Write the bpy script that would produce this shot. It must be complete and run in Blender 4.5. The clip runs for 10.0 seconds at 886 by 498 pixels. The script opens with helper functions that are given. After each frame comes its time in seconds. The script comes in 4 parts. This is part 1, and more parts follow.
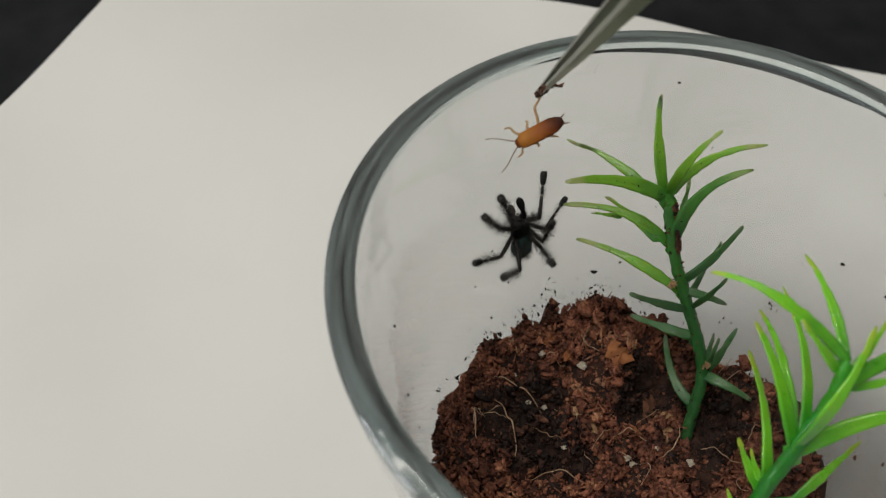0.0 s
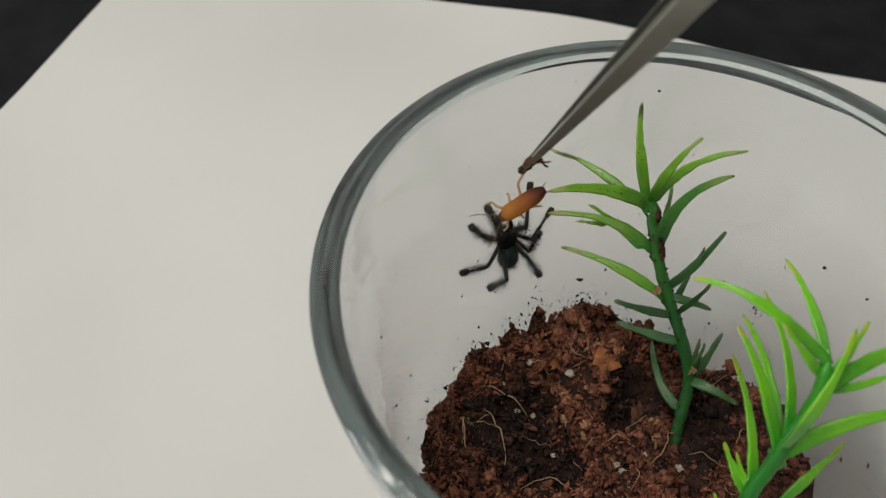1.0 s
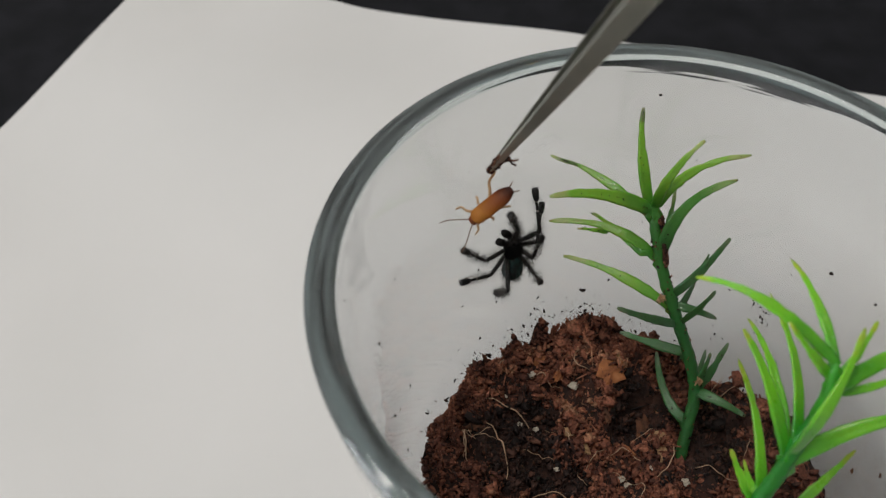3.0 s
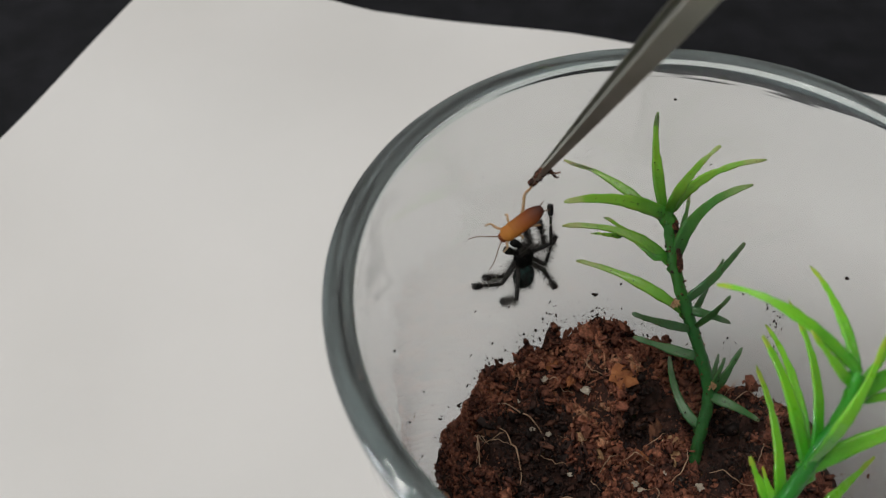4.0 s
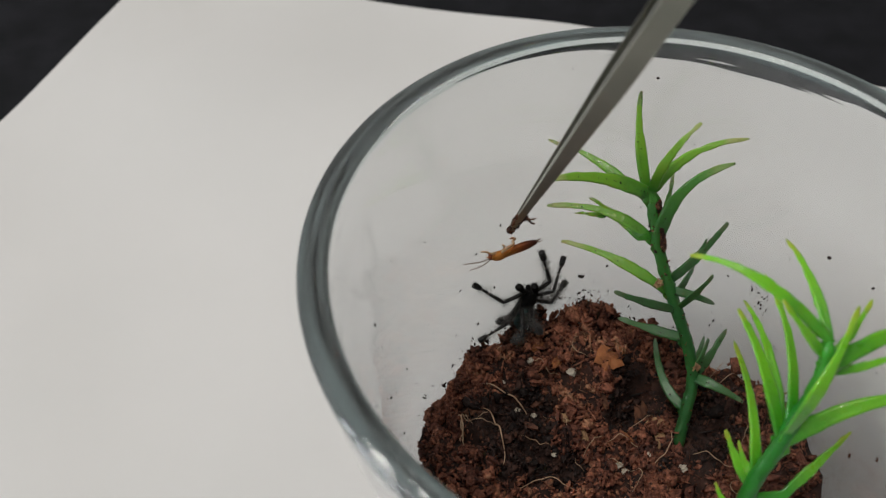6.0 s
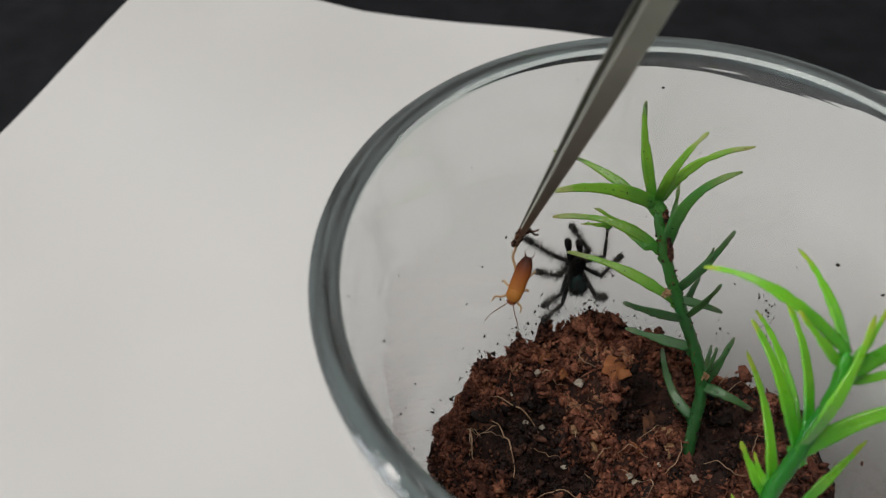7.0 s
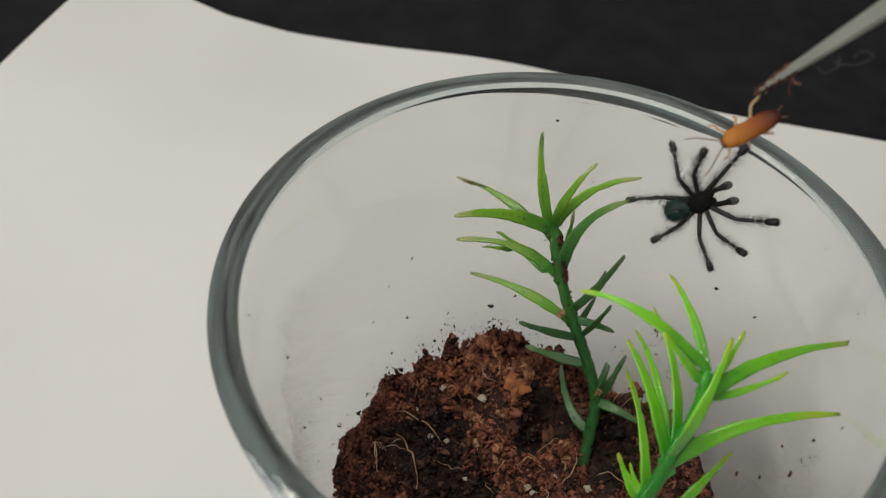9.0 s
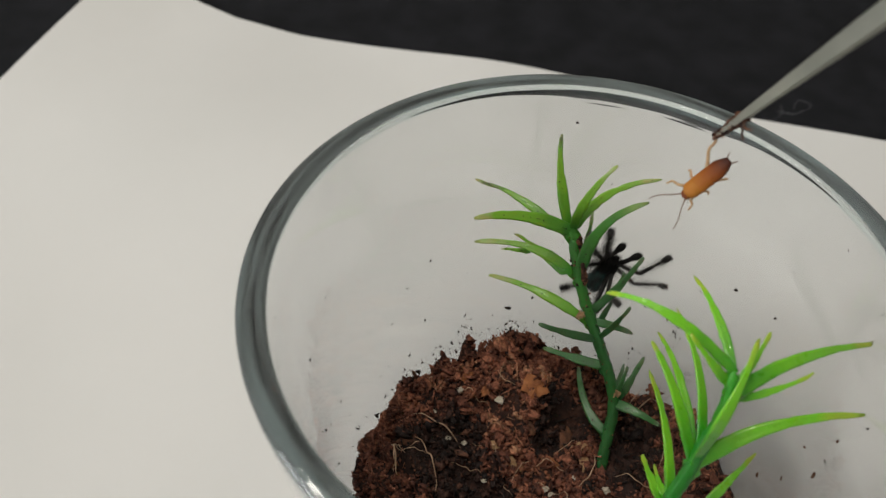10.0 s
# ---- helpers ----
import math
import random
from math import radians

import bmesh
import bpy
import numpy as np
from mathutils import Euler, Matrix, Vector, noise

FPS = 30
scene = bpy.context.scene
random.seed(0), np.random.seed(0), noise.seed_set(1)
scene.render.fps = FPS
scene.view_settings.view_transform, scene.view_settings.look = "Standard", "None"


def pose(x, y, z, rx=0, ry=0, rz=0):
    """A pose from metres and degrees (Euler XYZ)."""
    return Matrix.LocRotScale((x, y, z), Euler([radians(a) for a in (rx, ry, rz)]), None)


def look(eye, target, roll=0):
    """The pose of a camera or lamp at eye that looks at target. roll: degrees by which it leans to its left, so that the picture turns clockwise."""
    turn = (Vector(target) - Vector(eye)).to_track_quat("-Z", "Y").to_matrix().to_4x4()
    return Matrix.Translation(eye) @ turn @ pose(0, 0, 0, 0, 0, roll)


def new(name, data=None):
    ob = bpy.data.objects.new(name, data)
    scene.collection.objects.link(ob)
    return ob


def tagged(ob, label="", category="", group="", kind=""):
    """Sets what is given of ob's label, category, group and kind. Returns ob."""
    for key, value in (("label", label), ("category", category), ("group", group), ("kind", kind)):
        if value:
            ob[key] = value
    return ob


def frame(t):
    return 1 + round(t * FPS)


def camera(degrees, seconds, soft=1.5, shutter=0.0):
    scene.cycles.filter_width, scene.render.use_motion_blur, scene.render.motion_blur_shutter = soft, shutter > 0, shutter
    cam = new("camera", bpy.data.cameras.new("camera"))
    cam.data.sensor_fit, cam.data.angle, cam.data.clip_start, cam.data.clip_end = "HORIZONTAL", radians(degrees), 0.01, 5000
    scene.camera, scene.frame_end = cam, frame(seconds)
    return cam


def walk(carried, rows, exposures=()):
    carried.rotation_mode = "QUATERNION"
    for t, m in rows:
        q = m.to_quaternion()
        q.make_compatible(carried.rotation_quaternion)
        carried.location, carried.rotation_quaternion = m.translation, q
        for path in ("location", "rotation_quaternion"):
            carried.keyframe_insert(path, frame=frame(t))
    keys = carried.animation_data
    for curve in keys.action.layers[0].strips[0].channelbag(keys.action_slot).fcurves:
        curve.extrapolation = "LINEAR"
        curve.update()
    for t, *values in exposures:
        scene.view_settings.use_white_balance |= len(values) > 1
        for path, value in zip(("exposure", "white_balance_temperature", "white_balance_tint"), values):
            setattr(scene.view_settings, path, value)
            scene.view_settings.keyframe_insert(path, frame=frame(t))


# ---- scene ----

# ---- camera ----
cam = camera(54.16, 10.0, soft=1.2, shutter=0.4)
ROWS = [
    (0, -0.04097, -0.08866, 0.21318, 38.743, 0.051, 0.006),
    (0.5, -0.03950, -0.08746, 0.21110, 38.803, 0.052, -0.402),
    (1, -0.03978, -0.08923, 0.21406, 39.405, 0.220, -1.158),
    (1.5, -0.03909, -0.08895, 0.21029, 40.251, 0.385, -0.962),
    (2, -0.03805, -0.09158, 0.21087, 40.904, 0.466, -0.701),
    (2.5, -0.03892, -0.09029, 0.21012, 40.701, 0.521, -1.080),
    (2.7, -0.03835, -0.09103, 0.20952, 41.236, 0.653, -0.990),
    (3.8, -0.03859, -0.09145, 0.20726, 41.479, 0.584, -1.012),
    (4, -0.04143, -0.08950, 0.20912, 41.274, 0.745, -1.169),
    (4.5, -0.03862, -0.09106, 0.20699, 41.200, 0.692, -1.180),
    (5, -0.03792, -0.09136, 0.20660, 41.163, 0.836, -1.624),
    (5.5, -0.03646, -0.09293, 0.20569, 41.463, 0.961, -1.502),
    (5.7, -0.03597, -0.09434, 0.20651, 41.345, 0.710, -0.553),
    (6.8, -0.03842, -0.09294, 0.20409, 41.960, 1.514, -1.026),
    (7, -0.03945, -0.09213, 0.20619, 41.846, 1.099, -1.632),
    (7.5, -0.03882, -0.09592, 0.20483, 42.364, 0.648, -1.388),
    (7.8, -0.03742, -0.09434, 0.20568, 42.290, 0.115, -1.750),
    (8, -0.03598, -0.09821, 0.21352, 42.322, -0.028, -2.135),
    (8.2, -0.02946, -0.10149, 0.22342, 42.980, -0.334, -1.765),
    (8.5, -0.02760, -0.10003, 0.22026, 42.746, -1.730, -3.738),
    (9, -0.03174, -0.09752, 0.21415, 42.814, -2.323, -3.754),
    (9.5, -0.03265, -0.09787, 0.21252, 42.573, -2.467, -4.186),
    (10, -0.03643, -0.09735, 0.21409, 42.966, -2.258, -3.885),
]
walk(cam, [(t, pose(x, y, z, rx, ry, rz)) for t, x, y, z, rx, ry, rz in ROWS], exposures=[(0.0, -0.08, 6830, 9), (2.0, -0.08, 6830, 10), (2.5, -0.08, 6590, 12), (8.0, -0.08, 6590, 12), (8.5, -0.03, 6800, 10), (8.9, -0.03, 6860, 10), (10.0, -0.03, 6860, 10)])
cam.data.dof.use_dof = True
cam.data.dof.focus_distance = 0.200
cam.data.dof.aperture_fstop = 20.0

# ---- light ----
world = bpy.data.worlds.new("room_air")
world.use_nodes = True
world.node_tree.nodes["Background"].inputs[0].default_value = (0.75, 0.85, 1.0, 1)
world.node_tree.nodes["Background"].inputs[1].default_value = 1.0
scene.world = world


def area_lamp(name, eye, target, sx, sy, power, colour):
    lamp = bpy.data.lights.new(name, "AREA")
    lamp.shape, lamp.size, lamp.size_y = "RECTANGLE", sx, sy
    lamp.energy, lamp.color = power, colour
    ob = new(name, lamp)
    ob.matrix_world = look(eye, target)
    return ob


for side in (-0.14, 0.14):
    area_lamp("ceiling_light_lamp", (-0.42 + side, -0.05, 1.66), (-0.42 + side, -0.05, 0), 0.07, 1.2, 7.0, (0.985, 0.965, 0.905))
area_lamp("window_lamp", (-1.97, -0.45, 0.62), (0, -0.3, 0.5), 0.8, 0.8, 20.5, (0.91, 0.957, 1.0))


# ---- materials ----
def material(name, colour, rough=0.5, metal=0.0, **inputs):
    m = bpy.data.materials.new(name)
    m.use_nodes = True
    b = m.node_tree.nodes["Principled BSDF"]
    b.inputs["Base Color"].default_value = (*colour, 1)
    b.inputs["Roughness"].default_value, b.inputs["Metallic"].default_value = rough, metal
    for key, value in inputs.items():
        b.inputs[key.replace("_", " ")].default_value = value
    return m


def link(m, a, out, b, inp):
    m.node_tree.links.new(a.outputs[out], b.inputs[inp])


def node(m, kind, **values):
    n = m.node_tree.nodes.new(kind)
    for key, value in values.items():
        n.inputs[key.replace("_", " ")].default_value = value
    return n


def ramp(m, stops):
    r = m.node_tree.nodes.new("ShaderNodeValToRGB")
    e = r.color_ramp.elements
    e[0].position, e[0].color = stops[0][0], (*stops[0][1], 1)
    e[1].position, e[1].color = stops[-1][0], (*stops[-1][1], 1)
    for p, c in stops[1:-1]:
        e.new(p).color = (*c, 1)
    return r


def mottled(m, stops, scale, bump=0.0, bump_scale=None, distance=0.0002, rough=None, detail=6.0):
    """Colour that drifts through the stops with a noise, with a finer noise for relief and gloss."""
    b = m.node_tree.nodes["Principled BSDF"]
    co = node(m, "ShaderNodeTexCoord")
    a = node(m, "ShaderNodeTexNoise", Scale=scale, Detail=detail)
    r = ramp(m, stops)
    link(m, co, "Object", a, "Vector")
    link(m, a, "Fac", r, "Fac")
    link(m, r, "Color", b, "Base Color")
    c = node(m, "ShaderNodeTexNoise", Scale=bump_scale or scale * 8, Detail=5.0)
    link(m, co, "Object", c, "Vector")
    if bump:
        d = node(m, "ShaderNodeBump", Strength=bump, Distance=distance)
        link(m, c, "Fac", d, "Height")
        link(m, d, "Normal", b, "Normal")
    if rough:
        q = node(m, "ShaderNodeMapRange", To_Min=rough[0], To_Max=rough[1])
        link(m, c, "Fac", q, "Value")
        link(m, q, "Result", b, "Roughness")
    return m


def by_piece(m, stops, bump=0.5, bump_scale=1500, patch=0):
    """One colour for each loose piece, with a fine grain."""
    b = m.node_tree.nodes["Principled BSDF"]
    src, out = node(m, "ShaderNodeNewGeometry"), "Random Per Island"
    r = ramp(m, stops)
    co = node(m, "ShaderNodeTexCoord")
    if patch:
        # neighbouring pieces share a tone
        w = node(m, "ShaderNodeTexNoise", Scale=patch, Detail=3.0)
        link(m, co, "Object", w, "Vector")
        w2 = node(m, "ShaderNodeTexNoise", Scale=patch * 0.36, Detail=2.0)
        link(m, co, "Object", w2, "Vector")
        ws = node(m, "ShaderNodeMath")
        ws.operation = "ADD"
        link(m, w, "Fac", ws, 0)
        link(m, w2, "Fac", ws, 1)
        wm = node(m, "ShaderNodeMapRange", From_Min=0.75, From_Max=1.25, To_Min=-0.05, To_Max=0.6)
        link(m, ws, "Value", wm, "Value")
        mx = node(m, "ShaderNodeMath")
        mx.operation = "MULTIPLY_ADD"
        mx.inputs[1].default_value = 0.5
        link(m, src, out, mx, 0)
        link(m, wm, "Result", mx, 2)
        link(m, mx, "Value", r, "Fac")
    else:
        link(m, src, out, r, "Fac")
    c = node(m, "ShaderNodeTexNoise", Scale=bump_scale, Detail=4.0)
    link(m, co, "Object", c, "Vector")
    mix = node(m, "ShaderNodeMix")
    mix.data_type, mix.blend_type = "RGBA", "MULTIPLY"
    g = ramp(m, [(0.3, (0.45, 0.45, 0.45)), (0.7, (1.25, 1.2, 1.15))])
    link(m, c, "Fac", g, "Fac")
    mix.inputs[0].default_value = 1.0
    m.node_tree.links.new(r.outputs["Color"], mix.inputs[6])
    m.node_tree.links.new(g.outputs["Color"], mix.inputs[7])
    m.node_tree.links.new(mix.outputs[2], b.inputs["Base Color"])
    d = node(m, "ShaderNodeBump", Strength=bump, Distance=0.0002)
    link(m, c, "Fac", d, "Height")
    link(m, d, "Normal", b, "Normal")
    return m


def leaf_plastic(name, low, high, tip, rough=0.32, coat=0.5):
    """Moulded plastic whose pigment pales from the leaf's foot to its tip."""
    m = material(name, low, rough, Subsurface_Weight=0.3, Subsurface_Scale=0.0025, Specular_IOR_Level=0.35, Coat_Weight=coat, Coat_Roughness=0.10)
    b = m.node_tree.nodes["Principled BSDF"]
    at = node(m, "ShaderNodeAttribute")
    at.attribute_name = "along"
    co = node(m, "ShaderNodeTexCoord")
    n = node(m, "ShaderNodeTexNoise", Scale=260.0, Detail=4.0)
    link(m, co, "Object", n, "Vector")
    add = node(m, "ShaderNodeMath")
    add.operation = "MULTIPLY_ADD"
    add.inputs[1].default_value = 0.25
    link(m, n, "Fac", add, 0)
    wide = node(m, "ShaderNodeTexNoise", Scale=95.0, Detail=2.0)
    link(m, co, "Object", wide, "Vector")
    more = node(m, "ShaderNodeMath")
    more.operation = "MULTIPLY_ADD"
    more.inputs[1].default_value = 0.36
    link(m, wide, "Fac", more, 0)
    link(m, at, "Fac", more, 2)
    low_end = node(m, "ShaderNodeMath")
    low_end.operation = "SUBTRACT"
    low_end.inputs[1].default_value = 0.18
    link(m, more, "Value", low_end, 0)
    link(m, low_end, "Value", add, 2)
    r = ramp(m, [(0.13, low), (0.46, high), (0.74, high), (0.84, tip)])
    link(m, add, "Value", r, "Fac")
    link(m, r, "Color", b, "Base Color")
    grain = node(m, "ShaderNodeTexNoise", Scale=1100.0, Detail=3.0)
    link(m, co, "Object", grain, "Vector")
    d = node(m, "ShaderNodeBump", Strength=0.7, Distance=0.0003)
    link(m, grain, "Fac", d, "Height")
    link(m, d, "Normal", b, "Normal")
    link(m, d, "Normal", b, "Coat Normal")
    q = node(m, "ShaderNodeMapRange", To_Min=rough - 0.08, To_Max=rough + 0.22)
    link(m, n, "Fac", q, "Value")
    link(m, q, "Result", b, "Roughness")
    return m


PAPER = mottled(material("paper", (0.8, 0.79, 0.77), 0.85), [(0.35, (0.77, 0.765, 0.75)), (0.65, (0.81, 0.80, 0.785))], 9, 0.12, 900)
TABLE = mottled(material("black_table", (0.02, 0.02, 0.022), 0.85, Specular_IOR_Level=0.2), [(0.35, (0.008, 0.0085, 0.0105)), (0.65, (0.015, 0.0155, 0.019))], 60, 0.35, 1100, 0.0004)
WALL = mottled(material("wall_paint", (0.7, 0.7, 0.68), 0.9), [(0.35, (0.66, 0.66, 0.65)), (0.65, (0.72, 0.71, 0.69))], 2)
FLOOR = mottled(material("floor_tiles", (0.3, 0.27, 0.24), 0.5), [(0.35, (0.25, 0.22, 0.2)), (0.65, (0.36, 0.33, 0.3))], 3)
GLASS = material("clear_glass", (0.935, 0.945, 0.945), 0.0, Transmission_Weight=0.945, IOR=1.5)
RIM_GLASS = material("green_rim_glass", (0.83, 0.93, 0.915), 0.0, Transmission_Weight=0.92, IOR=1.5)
SOIL = mottled(material("coir_soil", (0.06, 0.03, 0.02), 0.95), [(0.3, (0.010, 0.005, 0.004)), (0.5, (0.03, 0.012, 0.008)), (0.7, (0.07, 0.028, 0.018))], 240, 0.8, 900, 0.0006)
CRUMB = by_piece(material("coir_crumbs", (0.06, 0.03, 0.02), 0.95), [(0.0, (0.036, 0.014, 0.0105)), (0.25, (0.12, 0.043, 0.029)), (0.6, (0.275, 0.100, 0.060)), (0.85, (0.43, 0.170, 0.098)), (1.0, (0.52, 0.28, 0.165))], patch=190)
# near-black crumbs: the shade of the heap's hollows put into their colour
HOLLOW_SHADE = by_piece(material("hollow_shade_crumbs", (0.02, 0.01, 0.008), 0.8), [(0.0, (0.010, 0.005, 0.0045)), (0.5, (0.026, 0.011, 0.008)), (0.9, (0.07, 0.028, 0.018)), (1.0, (0.17, 0.07, 0.042))])
CRUST = by_piece(material("soil_crust", (0.05, 0.02, 0.015), 0.95), [(0.0, (0.016, 0.007, 0.006)), (0.5, (0.06, 0.023, 0.015)), (0.85, (0.19, 0.075, 0.04)), (1.0, (0.33, 0.15, 0.08))])
SPECK = by_piece(material("dark_specks", (0.03, 0.02, 0.015), 0.95), [(0.0, (0.012, 0.009, 0.008)), (1.0, (0.05, 0.025, 0.016))])
DUST = material("brown_dust", (0.27, 0.17, 0.11), 0.95)
PERL = mottled(material("perlite", (0.7, 0.66, 0.58), 0.8), [(0.3, (0.36, 0.29, 0.21)), (0.6, (0.64, 0.58, 0.49))], 500, 0.6, 1800)
BARK = mottled(material("orange_bark", (0.3, 0.11, 0.04), 0.9), [(0.3, (0.17, 0.058, 0.024)), (0.6, (0.42, 0.155, 0.055)), (0.75, (0.50, 0.23, 0.10))], 300, 0.7, 1200)
BARK_DARK = mottled(material("brown_bark", (0.12, 0.05, 0.025), 0.9), [(0.3, (0.05, 0.02, 0.012)), (0.7, (0.19, 0.075, 0.035))], 300, 0.7, 1200)
TAN = mottled(material("tan_husk", (0.4, 0.25, 0.13), 0.8), [(0.3, (0.26, 0.13, 0.06)), (0.7, (0.52, 0.34, 0.18))], 350, 0.5, 1500)
FIBRE = mottled(material("coir_fibre", (0.3, 0.17, 0.1), 0.75), [(0.3, (0.32, 0.19, 0.11)), (0.7, (0.56, 0.38, 0.25))], 300)
U = leaf_plastic("light_green_plastic", (0.044, 0.215, 0.018), (0.185, 0.43, 0.028), (0.34, 0.43, 0.13))
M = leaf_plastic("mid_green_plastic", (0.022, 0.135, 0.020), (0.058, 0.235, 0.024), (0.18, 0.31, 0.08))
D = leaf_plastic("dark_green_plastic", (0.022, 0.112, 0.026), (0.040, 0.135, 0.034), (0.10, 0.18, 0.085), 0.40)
Q = leaf_plastic("bright_green_plastic", (0.036, 0.33, 0.015), (0.185, 0.58, 0.020), (0.35, 0.52, 0.035), 0.24, 0.9)
STEM_D = leaf_plastic("stem_dark_plastic", (0.026, 0.125, 0.030), (0.018, 0.125, 0.022), (0.032, 0.18, 0.022), 0.46)
STEM_Q = leaf_plastic("stem_bright_plastic", (0.012, 0.21, 0.016), (0.018, 0.26, 0.020), (0.045, 0.34, 0.022), 0.40)
HAIRY = mottled(material("black_cuticle", (0.006, 0.006, 0.006), 0.55), [(0.35, (0.006, 0.006, 0.0065)), (0.7, (0.024, 0.022, 0.020))], 900, 0.5, 3000)
HAIR = material("dark_hair", (0.085, 0.078, 0.072), 0.6)
BODY_HAIR = material("black_hair", (0.016, 0.015, 0.014), 0.7)
CUTICLE = mottled(material("body_cuticle", (0.005, 0.005, 0.005), 0.7, Specular_IOR_Level=0.2), [(0.4, (0.004, 0.004, 0.004)), (0.75, (0.014, 0.013, 0.012))], 1400, 0.8, 3000)
TEAL = mottled(material("teal_black_abdomen", (0.008, 0.02, 0.022), 0.42), [(0.35, (0.005, 0.016, 0.015)), (0.7, (0.010, 0.070, 0.064))], 700, 0.8, 2600)
BAND = material("pale_joint", (0.38, 0.34, 0.30), 0.7)
STEEL = mottled(material("brushed_steel", (0.44, 0.44, 0.385), 0.42, 1.0), [(0.3, (0.37, 0.375, 0.325)), (0.7, (0.49, 0.49, 0.43))], 90, 0.15, 2500, 0.00005, (0.34, 0.5))
LIMB = mottled(material("straw_limb", (0.5, 0.33, 0.17), 0.5, Subsurface_Weight=0.2, Subsurface_Scale=0.001), [(0.3, (0.38, 0.22, 0.10)), (0.7, (0.56, 0.38, 0.21))], 800)
FEELER = material("brown_feeler", (0.16, 0.09, 0.05), 0.6)
LINT = material("grey_lint", (0.20, 0.21, 0.22), 0.9)


def shell_material():
    """Amber insect shell: honey at the head end, dark chestnut towards the tail, with plate seams."""
    m = material("amber_shell", (0.4, 0.14, 0.02), 0.55, Specular_IOR_Level=0.25, Subsurface_Weight=0.05, Subsurface_Scale=0.0005)
    b = m.node_tree.nodes["Principled BSDF"]
    at = node(m, "ShaderNodeAttribute")
    at.attribute_name = "along"
    co = node(m, "ShaderNodeTexCoord")
    n = node(m, "ShaderNodeTexNoise", Scale=500.0, Detail=4.0)
    link(m, co, "Object", n, "Vector")
    add = node(m, "ShaderNodeMath")
    add.operation = "MULTIPLY_ADD"
    add.inputs[1].default_value = 0.22
    link(m, n, "Fac", add, 0)
    link(m, at, "Fac", add, 2)
    r = ramp(m, [(0.18, (0.060, 0.015, 0.008)), (0.42, (0.20, 0.050, 0.011)), (0.66, (0.30, 0.090, 0.014)), (0.98, (0.42, 0.160, 0.026))])
    link(m, add, "Value", r, "Fac")
    link(m, r, "Color", b, "Base Color")
    return m


SHELL = shell_material()


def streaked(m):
    """Streaks painted along the lip's turn, for light mirrored and bent in the glass."""
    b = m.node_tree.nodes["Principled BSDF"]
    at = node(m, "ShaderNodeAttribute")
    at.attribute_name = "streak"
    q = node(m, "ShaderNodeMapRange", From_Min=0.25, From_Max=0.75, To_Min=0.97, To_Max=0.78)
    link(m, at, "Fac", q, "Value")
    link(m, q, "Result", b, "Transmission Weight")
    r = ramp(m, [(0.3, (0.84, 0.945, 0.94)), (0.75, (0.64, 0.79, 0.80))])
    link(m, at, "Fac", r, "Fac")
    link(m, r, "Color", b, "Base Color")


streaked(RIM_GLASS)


# ---- mesh helpers ----
def mesh_of(name, bm, mat, smooth=True):
    me = bpy.data.meshes.new(name)
    bmesh.ops.recalc_face_normals(bm, faces=bm.faces)
    bm.to_mesh(me)
    bm.free()
    for m in (mat if isinstance(mat, (list, tuple)) else [mat]):
        me.materials.append(m)
    if smooth:
        me.polygons.foreach_set("use_smooth", [True] * len(me.polygons))
    return me


def part(name, bm, mat, parent=None, label="", smooth=True):
    ob = new(name, mesh_of(name, bm, mat, smooth))
    if parent:
        ob.parent = parent
    return tagged(ob, label)


def box(bm, lo, hi):
    v = [bm.verts.new((x, y, z)) for x in (lo[0], hi[0]) for y in (lo[1], hi[1]) for z in (lo[2], hi[2])]
    for f in ((0, 1, 3, 2), (4, 6, 7, 5), (0, 4, 5, 1), (2, 3, 7, 6), (0, 2, 6, 4), (1, 5, 7, 3)):
        bm.faces.new([v[i] for i in f])
    return v


def smooth_path(ctrl, per=5):
    """A Catmull-Rom curve through the control points."""
    c = [Vector(p) for p in ctrl]
    c = [c[0] * 2 - c[1]] + c + [c[-1] * 2 - c[-2]]
    out = []
    for i in range(1, len(c) - 2):
        for k in range(per):
            s = k / per
            a, b, d, e = c[i - 1], c[i], c[i + 1], c[i + 2]
            out.append(0.5 * ((2 * b) + (d - a) * s + (2 * a - 5 * b + 4 * d - e) * s * s + (3 * b - a - 3 * d + e) * s ** 3))
    return out + [c[-2]]


def tube(bm, pts, radii, n=10, flat=1.0, side=None, mat=0, along=None, keel=0.0):
    """A swept tube; flat squashes it across side, keel folds a groove down its upper face."""
    pts = [Vector(p) for p in pts]
    lay = bm.verts.layers.float.get("along") or bm.verts.layers.float.new("along")
    ref = Vector(side).normalized() if side else Vector((0.3, 0.2, 1)).normalized()
    rings = []
    for i, p in enumerate(pts):
        d = (pts[min(i + 1, len(pts) - 1)] - pts[max(i - 1, 0)]).normalized()
        u = ref - d * ref.dot(d)
        u = u.normalized() if u.length > 1e-4 else d.orthogonal().normalized()
        w = d.cross(u)
        ring = []
        for k in range(n):
            a = 2 * math.pi * k / n
            cu, cw = math.cos(a) * flat, math.sin(a)
            if keel and cu > 0:
                cu -= keel * (1 - abs(cw))
            v = bm.verts.new(p + (u * cu + w * cw) * radii[i])
            v[lay] = along[i] if along else i / (len(pts) - 1)
            ring.append(v)
        rings.append(ring)
    faces = []
    for a, b in zip(rings, rings[1:]):
        for k in range(n):
            faces.append(bm.faces.new((a[k], a[(k + 1) % n], b[(k + 1) % n], b[k])))
    faces += [bm.faces.new(rings[0]), bm.faces.new(rings[-1])]
    for f in faces:
        f.material_index = mat


